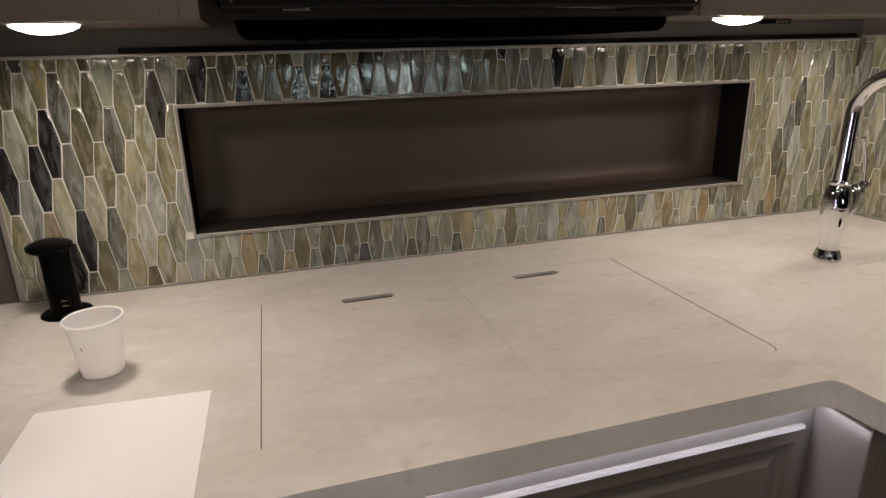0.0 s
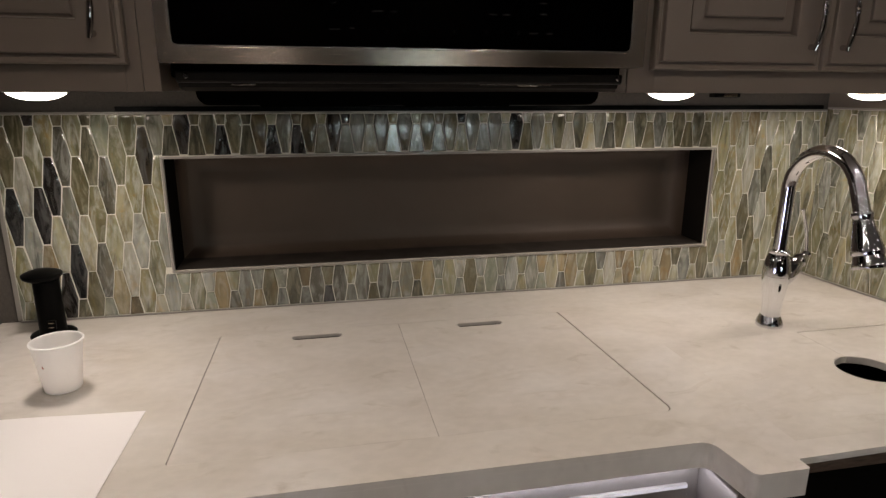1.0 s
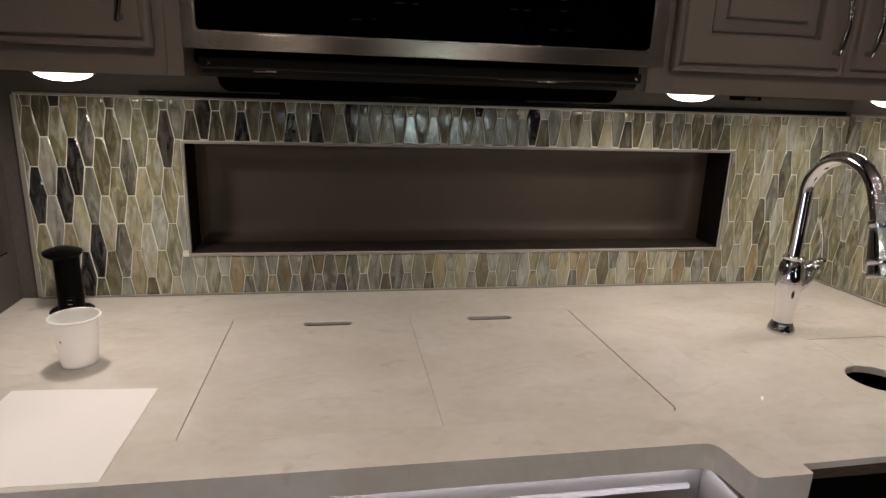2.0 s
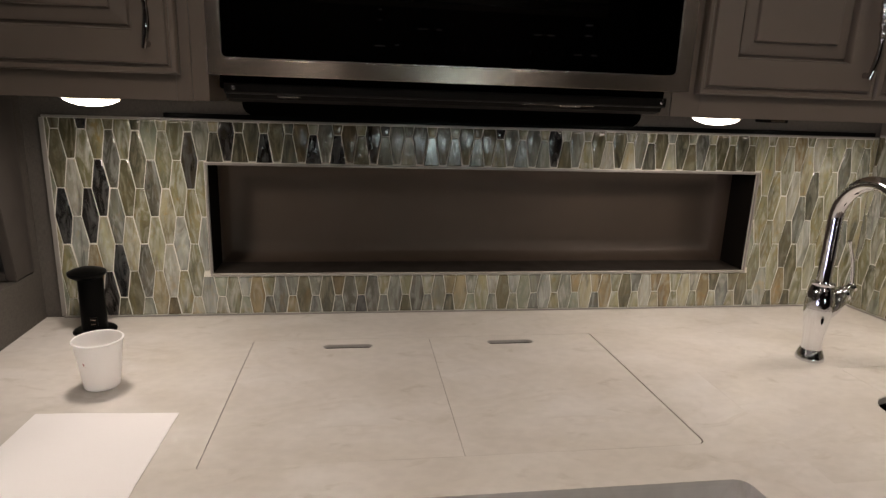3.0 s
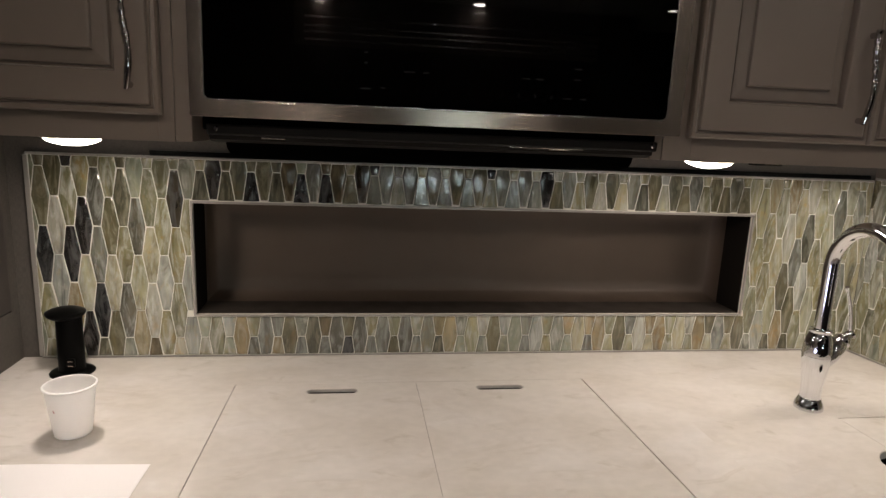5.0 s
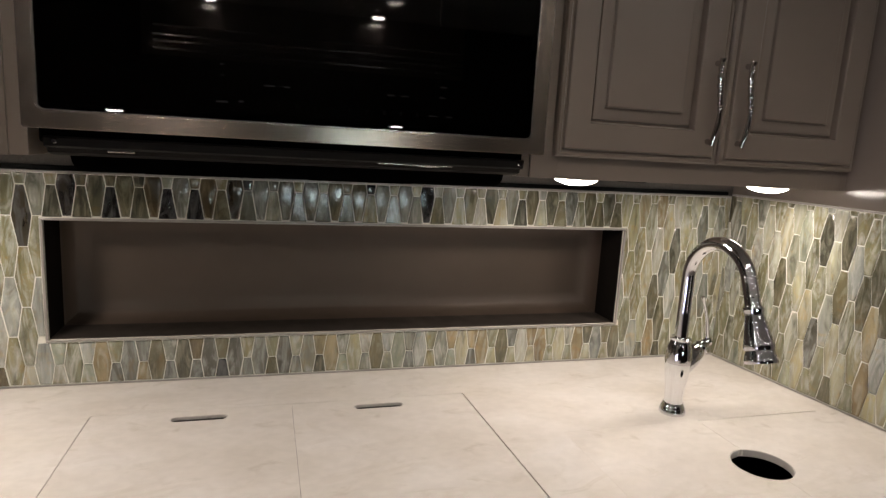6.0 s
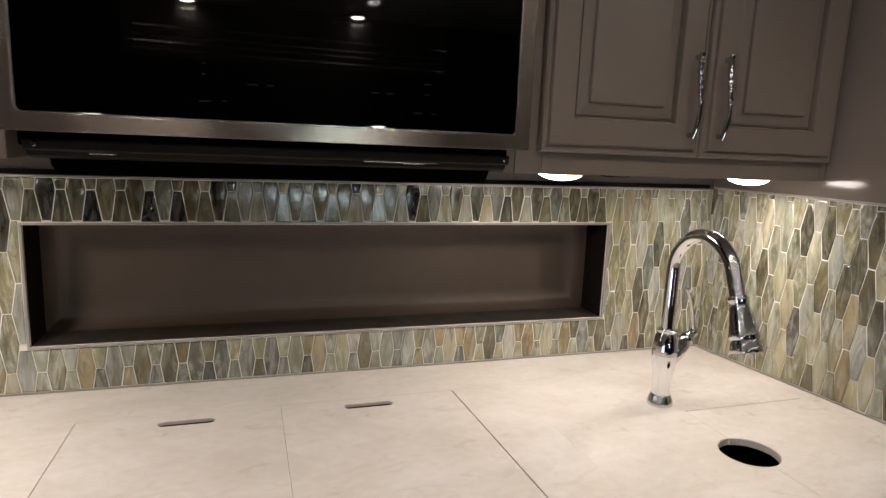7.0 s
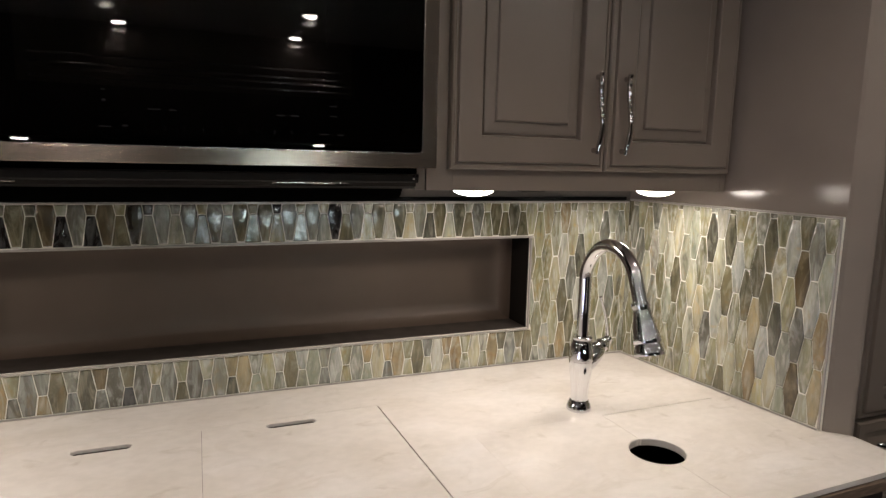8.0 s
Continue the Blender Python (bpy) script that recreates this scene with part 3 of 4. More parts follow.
for x in (1.17,):
    plug = thing("cable_connector", (x, -0.10, CAB_Z - 0.014), "small wire connector hanging under the cabinet", "connector")
    part("body", box(x - 0.03, x + 0.03, -0.14, -0.115, CAB_Z - 0.010, CAB_Z - 0.0005, 0.002), BLACK_PLASTIC, plug)
    part("clip", box(x - 0.012, x + 0.02, -0.143, -0.1405, CAB_Z - 0.008, CAB_Z - 0.002, 0.0008), STEEL, plug)

# the unlit gap between tiles and cabinets, made as a black strip
solid("dark_gap_strip", box(-0.078, 1.535, -0.0065, -0.0005, 1.3335, 1.343, 0.001), BLACK_PLASTIC, "black strip standing for the dark gap above the tiles", "trim", "structure", smooth=False)

# ---------------------------------------------------------------- microwave
mw = thing("microwave", (0.466, -0.18, 1.386), "stainless microwave with a black glass front between the cabinets", "microwave")
X0, X1, Z0, Z1 = 0.088, 0.848, 1.413, 1.84
MF = -0.356
part("body", box(0.096, 0.826, -0.318, -0.02, 1.393, 1.838, 0.004), DARK_METAL, mw)
outer = rounded_rect(X0, X1, Z0, Z1, 0.004, 3)
inner = rounded_rect(0.107, 0.823, 1.4370, 1.80, 0.010, 5)
bm = slab(outer, [inner], 0.0, 0.034, 0.003, 0.0012)
bmesh.ops.transform(bm, matrix=Matrix(((1, 0, 0, 0), (0, 0, -1, MF + 0.034), (0, 1, 0, 0), (0, 0, 0, 1))), verts=bm.verts)
part("door_frame", bm, STEEL, mw, "brushed stainless door frame")
bm = slab(rounded_rect(0.1073, 0.8227, 1.4373, 1.7997, 0.0098, 5), [], 0.0, 0.004)
bmesh.ops.transform(bm, matrix=Matrix(((1, 0, 0, 0), (0, 0, -1, MF + 0.0065), (0, 1, 0, 0), (0, 0, 0, 1))), verts=bm.verts)
glass = part("door_glass", bm, DOOR_GLASS, mw, "glossy smoked door glass", smooth=False)
bm = slab(rounded_rect(0.1068, 0.8232, 1.4368, 1.8002, 0.0102, 5), [rounded_rect(0.1088, 0.8212, 1.4388, 1.7982, 0.0085, 5)], 0.0, 0.0022)
bmesh.ops.transform(bm, matrix=Matrix(((1, 0, 0, 0), (0, 0, -1, MF + 0.0022), (0, 1, 0, 0), (0, 0, 0, 1))), verts=bm.verts)
part("glass_bezel", bm, BEZEL, mw, "thin bright bezel", smooth=False)
part("inner_door", box(0.1075, 0.8225, MF + 0.0155, MF + 0.03, 1.4375, 1.7995), INNER_BLACK, mw, "matt black inner door", smooth=False)
bm = box(0.235, 0.70, -0.001, 0.001, -0.129, 0.129)
bmesh.ops.transform(bm, matrix=Matrix.Translation((0, MF + 0.0125, 1.651)) @ Matrix.Rotation(radians(-0.40), 4, "X"), verts=bm.verts)
part("window_mesh", bm, MESH_GLASS, mw, "dark see-through window mesh", smooth=False)
# added bars: they make the lines of reflected light in the door
for z in (1.531, 1.5415, 1.550, 1.5625):
    part("glimmer_bar", tube([(0.25 + 0.045 * k, MF + 0.0118, z) for k in range(11)], 0.0018, 14), GLIMMER, mw, "thin bar added to catch glimmer lines")
part("glimmer_edge", box(0.659, 0.6615, MF + 0.0108, MF + 0.0120, 1.60, 1.775, 0.0004), GLIMMER, mw, "thin upright bar added for a bright reflected line")


def lettering(text, size, place, mat, parent):
    curve = bpy.data.curves.new("lettering", "FONT")
    curve.body, curve.size, curve.align_x = text, size, "CENTER"
    tmp = bpy.data.objects.new("lettering", curve)
    scene.collection.objects.link(tmp)
    mesh = bpy.data.meshes.new_from_object(tmp.evaluated_get(bpy.context.evaluated_depsgraph_get()))
    bpy.data.objects.remove(tmp)
    mesh.transform(Matrix.Translation(Vector(place) - ROOT[parent.name]) @ Matrix.Rotation(radians(90), 4, "X"))
    mesh.materials.clear()
    mesh.materials.append(mat)
    ob = new("lettering", mesh)
    ob.parent = parent
    ROOT[ob.name] = ROOT[parent.name]
    return ob


for i, digit in enumerate("1234567890"):
    lettering(digit, 0.0075, (0.392 + 0.0262 * i, MF + 0.0024, 1.462), GREY_PRINT, mw)
for x, z, w in ((0.340, 1.463, 0.016), (0.366, 1.465, 0.007), (0.653, 1.463, 0.014), (0.680, 1.463, 0.010), (0.405, 1.490, 0.016), (0.43, 1.490, 0.009), (0.585, 1.490, 0.012), (0.607, 1.490, 0.012), (0.668, 1.492, 0.011), (0.668, 1.508, 0.011), (0.34, 1.50, 0.005), (0.34, 1.515, 0.005)):
    part("print_bar", box(x - w / 2, x + w / 2, MF + 0.0019, MF + 0.0024, z, z + 0.0022), GREY_PRINT, mw, "faint grey control label", smooth=False)
# curved vent apron and underside
bm = bmesh.new()
rows = [(-0.3245, 1.4025), (-0.3265, 1.400), (-0.3245, 1.389), (-0.3215, 1.3866), (-0.312, 1.3862), (-0.309, 1.3795), (-0.290, 1.3755), (-0.26, 1.3735), (-0.24, 1.3925), (-0.319, 1.3925), (-0.319, 1.4025)]
ends = []
for x in (0.104, 0.826):
    ends.append([bm.verts.new((x, y, z)) for y, z in rows])
for i in range(len(rows)):
    j = (i + 1) % len(rows)
    bm.faces.new([ends[0][i], ends[0][j], ends[1][j], ends[1][i]])
bm.faces.new(ends[0])
bm.faces.new(ends[1])
part("vent_apron", bm, APRON, mw, "dark brown vent apron")
# added lower body: its black stands for the shade on the wall behind
belly = box(0.118, 0.818, -0.255, -0.03, 1.351, 1.3925)
bmesh.ops.bevel(belly, geom=[e for e in belly.edges if abs(e.verts[0].co.x - e.verts[1].co.x) < 1e-6 and abs(e.verts[0].co.z - 1.351) < 1e-6 and abs(e.verts[1].co.z - 1.351) < 1e-6], offset=0.02, segments=4, profile=0.5, affect="EDGES")
part("underside", belly, DARK_METAL, mw, "black underside, lowered to fill the dark above the tiles", smooth=False)
for x0, x1 in ((0.215, 0.40), (0.47, 0.655)):
    f = part("grease_filter", box(x0, x1, -0.23, -0.07, 1.3475, 1.3508, 0.001), DARK_METAL, mw, "dark mesh grease filter")
    bm = bmesh.new()
    for k in range(9):
        xx = x0 + 0.02 + k * (x1 - x0 - 0.04) / 8
        box(xx - 0.003, xx + 0.003, -0.22, -0.08, 1.3465, 1.3474, bm=bm)
    part("rib", bm, APRON, f, smooth=False)
for x in (0.20, 0.66):
    part("latch", box(x - 0.018, x + 0.018, -0.3165, -0.3095, 1.3825, 1.3858, 0.0008), BEZEL, mw, "bright metal latch")
part("lamp_cover", box(0.575, 0.70, -0.3205, -0.312, 1.3845, 1.3861, 0.0006), BEZEL, mw, "clear lamp cover")
for x in (0.112, 0.824):
    part("screw", lathe([(0, -0.0025), (0.003, -0.0022), (0.004, 0)], (x + (0.006 if x < 0.5 else -0.006), -0.3275, 1.396), 12, Matrix.Rotation(radians(-90), 4, "X")), CHROME, mw)

# ---------------------------------------------------------------- stone worktop
outline = fillet(
    [(WEST + 0.001, -0.001), (WEST + 0.001, -0.676), (0.818, -0.676), (0.826, -0.757), (0.906, -0.757), (0.906, -0.736), (1.562, -0.722), (1.640, -0.690), (1.640, -0.62), (1.6385, -0.6020), (1.606, -0.5675), (1.549, -0.001)],
    [0, 0, 0.020, 0.012, 0.004, 0.002, 0.02, 0.015, 0, 0, 0, 0],
)
STOVE = (0.101, 0.8055, -0.5915, -0.1585)


def skewed(points):
    """The two side joints run slightly out of square."""
    return [(x + (0.003 - 0.031 * (y + 0.37) if x > 0.6 else 0.021 * (y + 0.33) if x < 0.2 else 0), y) for x, y in points]


SINK = (0.934, 1.5265, -0.698, -0.3575)
top = slab(outline, [skewed(rounded_rect(STOVE[0], STOVE[1], STOVE[2], STOVE[3], [0.005, 0.016, 0.005, 0.005], 7)), rounded_rect(SINK[0], SINK[1], SINK[2], SINK[3], 0.0)], COUNTER - 0.010, COUNTER, 0.004)
worktop = solid("worktop", top, STONE, "polished cream stone worktop with faint brown veins", "worktop", origin=(0.6, -0.35, 0.894))
band = [(WEST + 0.001, -0.66)] + [(x, y) for x, y in outline[1:23]] + [(0.9055, -0.74), (0.838, -0.74), (0.835, -0.66)]
band = [p for n, p in enumerate(band) if n == 0 or (Vector(p) - Vector(band[n - 1])).length > 1e-4]
part("edge_build_up", slab(band, [], 0.8705, COUNTER - 0.0101), STONE, worktop, "thick stone front edge")
part("substrate", box(0.9065, 1.55, -0.7285, -0.700, 0.879, 0.8975, 0.001), WOOD_EDGE, worktop, "brown wood strip under the thin edge", smooth=False)


def pill(x0, x1, y, r):
    return rounded_rect(x0, x1, y - r, y + r, r * 0.98, 7)


lid_l = slab(skewed(rounded_rect(0.1023, 0.4527, -0.5912, -0.1593, [0.004, 0.001, 0.001, 0.004], 6)), [pill(0.241, 0.337, -0.1945, 0.0105)], COUNTER - 0.0055, COUNTER, 0.0009, 0.0012)
lid_r = slab(skewed(rounded_rect(0.4532, 0.8026, -0.5912, -0.1593, [0.001, 0.0145, 0.004, 0.001], 6)), [pill(0.570, 0.666, -0.1905, 0.0105)], COUNTER - 0.0055, COUNTER, 0.0009, 0.0012)
for bm, x, a, b, y in ((lid_l, 0.278, 0.241, 0.337, -0.1945), (lid_r, 0.628, 0.570, 0.666, -0.1905)):
    cover = thing("stone_cover", (x, -0.37, 0.9045), "cream stone cooktop cover with a finger slot", "cover", "worktop covers")
    part("slab", bm, STONE, cover)
    part("slot_liner", slab(pill(a + 0.0001, b - 0.0001, y, 0.0104), [pill(a + 0.0011, b - 0.0011, y, 0.0094)], COUNTER - 0.0068, COUNTER - 0.0014), LINER, cover, "pale grey slot edge", smooth=False)
part("gasket", slab(skewed(rounded_rect(STOVE[0], STOVE[1], STOVE[2], STOVE[3], [0.005, 0.016, 0.005, 0.005], 7)), [skewed(rounded_rect(STOVE[0] + 0.006, STOVE[1] - 0.006, STOVE[2] + 0.006, STOVE[3] - 0.006, 0.006, 7))], COUNTER - 0.012, COUNTER - 0.0058), GASKET, worktop, "dark gasket in the cover's joint", smooth=False)
part("gasket", box(0.4510, 0.4547, STOVE[2] + 0.0061, STOVE[3] - 0.0061, COUNTER - 0.012, COUNTER - 0.0058), GASKET, worktop, "dark gasket in the cover's joint", smooth=False)
# added black box, so the slots and joints look dark inside
solid("cooktop_dark_box", box(0.085, 0.82, -0.60, -0.14, 0.80, 0.892 - 0.022, 0.004), BLACK_PLASTIC, "black box added under the covers to keep slots dark", "cooktop", origin=(0.45, -0.37, 0.80))


def with_bite(x0, x1, y0, y1, cx, cy, r, right):
    """A rectangle with a half disc taken out of one side."""
    arc = [(cx + r * math.cos(a), cy + r * math.sin(a)) for a in [radians(90 + 180 * i / 24) if right else radians(90 - 180 * i / 24) for i in range(25)]]
    if right:
        edge = x1
        arc = [(min(x, edge), y) for x, y in arc if x < edge - 1e-4]
        return [(x0, y0), (x1, y0), (x1, arc[-1][1])] + arc[::-1] + [(x1, arc[0][1]), (x1, y1), (x0, y1)]
    edge = x0
    arc = [(x, y) for x, y in arc if x > edge + 1e-4]
    return [(x0, y0), (x1, y0), (x1, y1), (x0, y1), (x0, arc[0][1])] + arc + [(x0, arc[-1][1])]


HOLE = (1.2265, -0.526, 0.051)
cover_l = slab(with_bite(0.9341, 1.2278, -0.6979, -0.3576, *HOLE, True), [], COUNTER - 0.013, COUNTER)
cover_r = slab(with_bite(1.2285, 1.5264, -0.6979, -0.3595, *HOLE, False), [], COUNTER - 0.013, COUNTER)
def half_ring(cx, cy, r, right):
    """The pale lining of half the round hole."""
    turn = [radians((90 if right else -90) + 180 * i / 24) for i in range(25)]
    keep = [(math.cos(a), math.sin(a)) for a in turn if abs(math.cos(a)) > 0.04]
    return [(cx + (r - 0.0001) * c, cy + (r - 0.0001) * q) for c, q in keep] + [(cx + (r - 0.0012) * c, cy + (r - 0.0012) * q) for c, q in keep[::-1]]


for bm, x, right in ((cover_l, 1.08, True), (cover_r, 1.377, False)):
    cover = thing("stone_cover", (x, -0.53, 0.897), "cream stone sink cover with half a round hole", "cover", "worktop covers")
    part("slab", bm, STONE, cover)
    part("hole_liner", slab(half_ring(*HOLE, right), [], COUNTER - 0.013, COUNTER - 0.0012), LINER, cover, "pale grey hole edge", smooth=False)

part("gasket", box(1.229, 1.5262, -0.3594, -0.3576, COUNTER - 0.0098, COUNTER - 0.0012), GASKET, worktop, "dark gasket in the cover's joint", smooth=False)
bm = bmesh.new()
for a in (box(0.92, 0.924, -0.694, -0.345, 0.70, 0.893), box(1.536, 1.54, -0.694, -0.345, 0.70, 0.893), box(0.924, 1.536, -0.349, -0.345, 0.70, 0.893), box(0.924, 1.536, -0.6985, -0.694, 0.70, 0.893), box(0.924, 1.536, -0.694, -0.349, 0.70, 0.704)):
    mesh = bpy.data.meshes.new("tmp")
    a.to_mesh(mesh)
    a.free()
    bm.from_mesh(mesh)
    bpy.data.meshes.remove(mesh)
solid("sink", bm, BLACK_PLASTIC, "dark sink basin under the stone covers", "sink", origin=(1.23, -0.52, 0.70), smooth=False)

# ---------------------------------------------------------------- base cabinets
DRAWER_STEPS = [(0.0, 0.004), (0.003, 0.0), (0.020, 0.0), (0.022, 0.003), (0.026, 0.003), (0.028, 0.006), (0.034, 0.008), (0.040, 0.008), (0.052, 0.004), (0.054, 0.003)]
base = thing("base_cabinet", (0.25, -0.33, 0), "taupe painted base cabinet with a raised-panel drawer front", "cabinet", "lower kitchen cabinets")
part("body", box(WEST + 0.001, 0.822, -0.62, -0.003, 0.10, 0.795), PAINT, base, smooth=False)
bm = bmesh.new()
box(WEST + 0.001, 0.822, -0.654, -0.6205, 0.10, 0.870, 0.001, bm)
part("face_frame", bm, PAINT, base)
for a, b in ((-0.30, 0.245), (0.265, 0.802)):
    part("drawer_front", stepped_front(a, b, 0.63, 0.833, -0.664, DRAWER_STEPS, -0.6545), PAINT, base, "raised-panel drawer front", smooth=False)
    part("cabinet_door", stepped_front(a, b, 0.13, 0.61, -0.664, DRAWER_STEPS, -0.6545), PAINT, base, "raised-panel door", smooth=False)
sink_base = thing("sink_cabinet", (1.2, -0.4, 0), "dark sink cabinet below the thin worktop", "cabinet", "lower kitchen cabinets")
part("side_panel", box(0.8225, 0.846, -0.735, -0.005, 0.0, 0.8702, 0.002), PAINT, sink_base, "taupe end panel")
part("end_post", box(0.8465, 0.900, -0.735, -0.690, 0.0, 0.8702, 0.002), PAINT, sink_base, "taupe corner post")
part("front_panel", box(0.901, 1.66, -0.66, -0.645, 0.10, 0.883, 0.002), DARK_WOOD, sink_base, "dark brown front panel")
part("toe_board", box(0.847, 1.66, -0.62, -0.60, 0.0, 0.099), DARK_WOOD, sink_base, smooth=False)
strip = thing("led_strip", (0.24, -0.65, 0.866), "thin cool white light strip under the worktop edge", "light")
part("diffuser", box(-0.32, 0.80, -0.664, -0.659, 0.8670, 0.8700), STRIP_GLOW, strip, "cool white glowing strip", smooth=False)
# no strip runs here: added lamp that brightens the notch's side panel
lamp("notch_fill", "AREA", (0.8145, -0.70, 0.8655), STRIP_W * 0.035, (0.70, 0.78, 1.0), 0.008, 0.07)
lamp("strip_lamp", "AREA", (0.24, -0.6615, 0.8660), STRIP_W, (0.70, 0.78, 1.0), 1.12, 0.008)

# tall cabinet beyond the side panel
tall = thing("tall_cabinet", (2.0, -0.3, 0), "taupe painted tall cabinet beyond the sink wall", "cabinet")
part("body", box(1.732, 2.3, -0.53, -0.003, 0.0, CEIL), PAINT, tall, smooth=False)
d = part("door", stepped_front(1.736, 2.2, 0.906, 1.95, -0.553, DOOR_STEPS, -0.531), PAINT, tall, "raised-panel door", smooth=False)
pull(1.812, 0.945, 1.09, -0.553, d)
d = part("drawer_front", stepped_front(1.736, 2.2, 0.70, 0.899, -0.553, DRAWER_STEPS, -0.531), PAINT, tall, "drawer front", smooth=False)
part("handle", tube([(1.80, -0.555, 0.846), (1.81, -0.578, 0.846), (1.94, -0.58, 0.846), (1.95, -0.555, 0.846)], 0.005, 12), CHROME, d)

# ---------------------------------------------------------------- faucet
FX, FY = 1.2005, -0.313
fa = thing("kitchen_faucet", (FX, FY, COUNTER), "polished chrome gooseneck pull-down faucet on the worktop", "faucet")
C = COUNTER
part("base_ring", lathe([(0, 0.0005), (0.0255, 0.0005), (0.0262, 0.003), (0.0255, 0.008), (0.0238, 0.013), (0.0215, 0.018), (0.0195, 0.023), (0, 0.023)], (FX, FY, C), 48), BEADED, fa)
part("body", lathe([(0.0188, 0.0232), (0.0182, 0.034), (0.0192, 0.050), (0.0215, 0.068), (0.0240, 0.086), (0.0252, 0.100), (0.0252, 0.108), (0, 0.108)], (FX, FY, C), 48), CHROME, fa)
part("collar", lathe([(0, 0.1082), (0.0258, 0.1085), (0.0260, 0.112), (0.0254, 0.125), (0.0230, 0.140), (0.0195, 0.150), (0.0185, 0.153), (0.0205, 0.155), (0.0205, 0.159), (0.0165, 0.161), (0, 0.161)], (FX, FY, C), 48), BEADED, fa)
R, TOPZ = 0.080, 1.271
path = [(FX, FY, C + 0.158 + i * (TOPZ - R - C - 0.158) / 8) for i in range(9)]
path += [(FX, FY - R + R * math.cos(a), TOPZ - R + R * math.sin(a)) for a in [radians(161 * i / 32) for i in range(1, 33)]]
end, prev = Vector(path[-1]), Vector(path[-2])
way = (end - prev).normalized()
path += [tuple(end + way * 0.0100 * k) for k in range(1, 5)]
part("neck", tube(path[:32], 0.0132, 28), CHROME, fa)
part("hose_end", tube(path[31:], 0.0132, 28), BEADED, fa, "speckled chrome hose end")
tip = Vector(path[-1])
lay = way.to_track_quat("Z", "Y").to_matrix().to_4x4()
head = part("spray_head", lathe([(0, 0.0), (0.0155, 0.0), (0.0172, 0.003), (0.0172, 0.008), (0.0155, 0.011), (0.0158, 0.018), (0.0185, 0.032), (0.0218, 0.050), (0.0246, 0.064), (0.0252, 0.070), (0.0238, 0.074), (0, 0.074)], tuple(tip), 40, lay), BEADED, fa, "flared chrome spray head")
part("nozzle", lathe([(0.0225, 0.0742), (0.0235, 0.078), (0.0262, 0.089), (0.0268, 0.0935), (0.0258, 0.0965), (0.0, 0.0965)], tuple(tip), 40, lay), BEADED, head)
# side valve and lever
vx = Vector((0.84, 0.12, 0.56)).normalized()
lay = vx.to_track_quat("Z", "Y").to_matrix().to_4x4()
valve = part("valve", lathe([(0, 0.0), (0.0235, 0.0), (0.0235, 0.02), (0.0205, 0.040), (0.0165, 0.052), (0.0145, 0.056), (0.0155, 0.059), (0.0155, 0.064), (0.011, 0.070), (0.009, 0.078), (0.0105, 0.084), (0.006, 0.089), (0, 0.089)], (FX + 0.004, FY, C + 0.100), 36, lay), BEADED, fa)
root = Vector((FX + 0.004, FY, C + 0.100)) + vx * 0.076
lever = []
for i in range(15):
    t = i / 14
    lever.append(tuple(root + Vector((0.004 - 0.027 * t + 0.005 * math.sin(math.pi * t), -0.004 * t, 0.098 * t))))
part("lever", tube(lever, [0.0044 - 0.0017 * (i / 14) + (0.0016 if i == 14 else 0) for i in range(15)], 16, flat=0.8), CHROME, valve, "slim upright lever")

# ---------------------------------------------------------------- things on the worktop
CUP_X, CUP_Y = -0.1115, -0.334
cup = thing("foam_cup", (CUP_X, CUP_Y, COUNTER), "white disposable foam cup standing on the worktop", "cup")
part("body", lathe([(0, 0.0006), (0.0255, 0.0006), (0.0268, 0.002), (0.0362, 0.078), (0.0369, 0.0795), (0.0384, 0.0805), (0.0388, 0.0825), (0.0376, 0.0838), (0.0356, 0.0834), (0.0348, 0.078), (0.0252, 0.006), (0, 0.005)], (CUP_X, CUP_Y, COUNTER), 56), FOAM, cup)
mark = bmesh.new()
for k in range(3):
    box(CUP_X - 0.0135 + 0.0006 * k, CUP_X - 0.0128 + 0.0006 * k, CUP_Y - 0.0308, CUP_Y - 0.0285, 0.960 - 0.0012 * k, 0.9625 - 0.0012 * k, bm=mark)
part("print_mark", mark, RED_PRINT, cup, "tiny reddish print mark", smooth=False)

px, py = -0.2165, -0.084
tower = thing("popup_outlet", (px, py, COUNTER), "black pop-up power outlet tower raised from the worktop", "outlet")
part("flange", lathe([(0, 0.0005), (0.0395, 0.0005), (0.040, 0.002), (0.038, 0.0045), (0.031, 0.0065), (0, 0.0065)], (px, py, COUNTER), 48), BLACK_PLASTIC, tower)
part("column", lathe([(0, 0.0066), (0.0238, 0.0066), (0.0234, 0.012), (0.0228, 0.09), (0.0232, 0.112), (0, 0.112)], (px, py, COUNTER), 48), BLACK_PLASTIC, tower)
part("cap", lathe([(0, 0.1122), (0.026, 0.1122), (0.0335, 0.1175), (0.0352, 0.1215), (0.0345, 0.1245), (0.028, 0.128), (0.013, 0.1325), (0, 0.133)], (px - 0.005, py, COUNTER), 48), BLACK_PLASTIC, tower, "domed black cap")
sock = part("socket", box(px + 0.000, px + 0.015, py - 0.0245, py - 0.019, 0.928, 0.946, 0.001), BLACK_PLASTIC, tower)
for z in (0.932, 0.941):
    part("contact", box(px + 0.003, px + 0.012, py - 0.0252, py - 0.0246, z - 0.0008, z + 0.0008), STEEL, sock, "bright contact", smooth=False)

# sheet of paper, lightly uneven
bm = bmesh.new()
nx, ny = 12, 14
corner = {(0, 0): Vector((-0.182, -0.664)), (1, 0): Vector((0.0300, -0.669)), (0, 1): Vector((-0.172, -0.426)), (1, 1): Vector((0.0365, -0.439))}
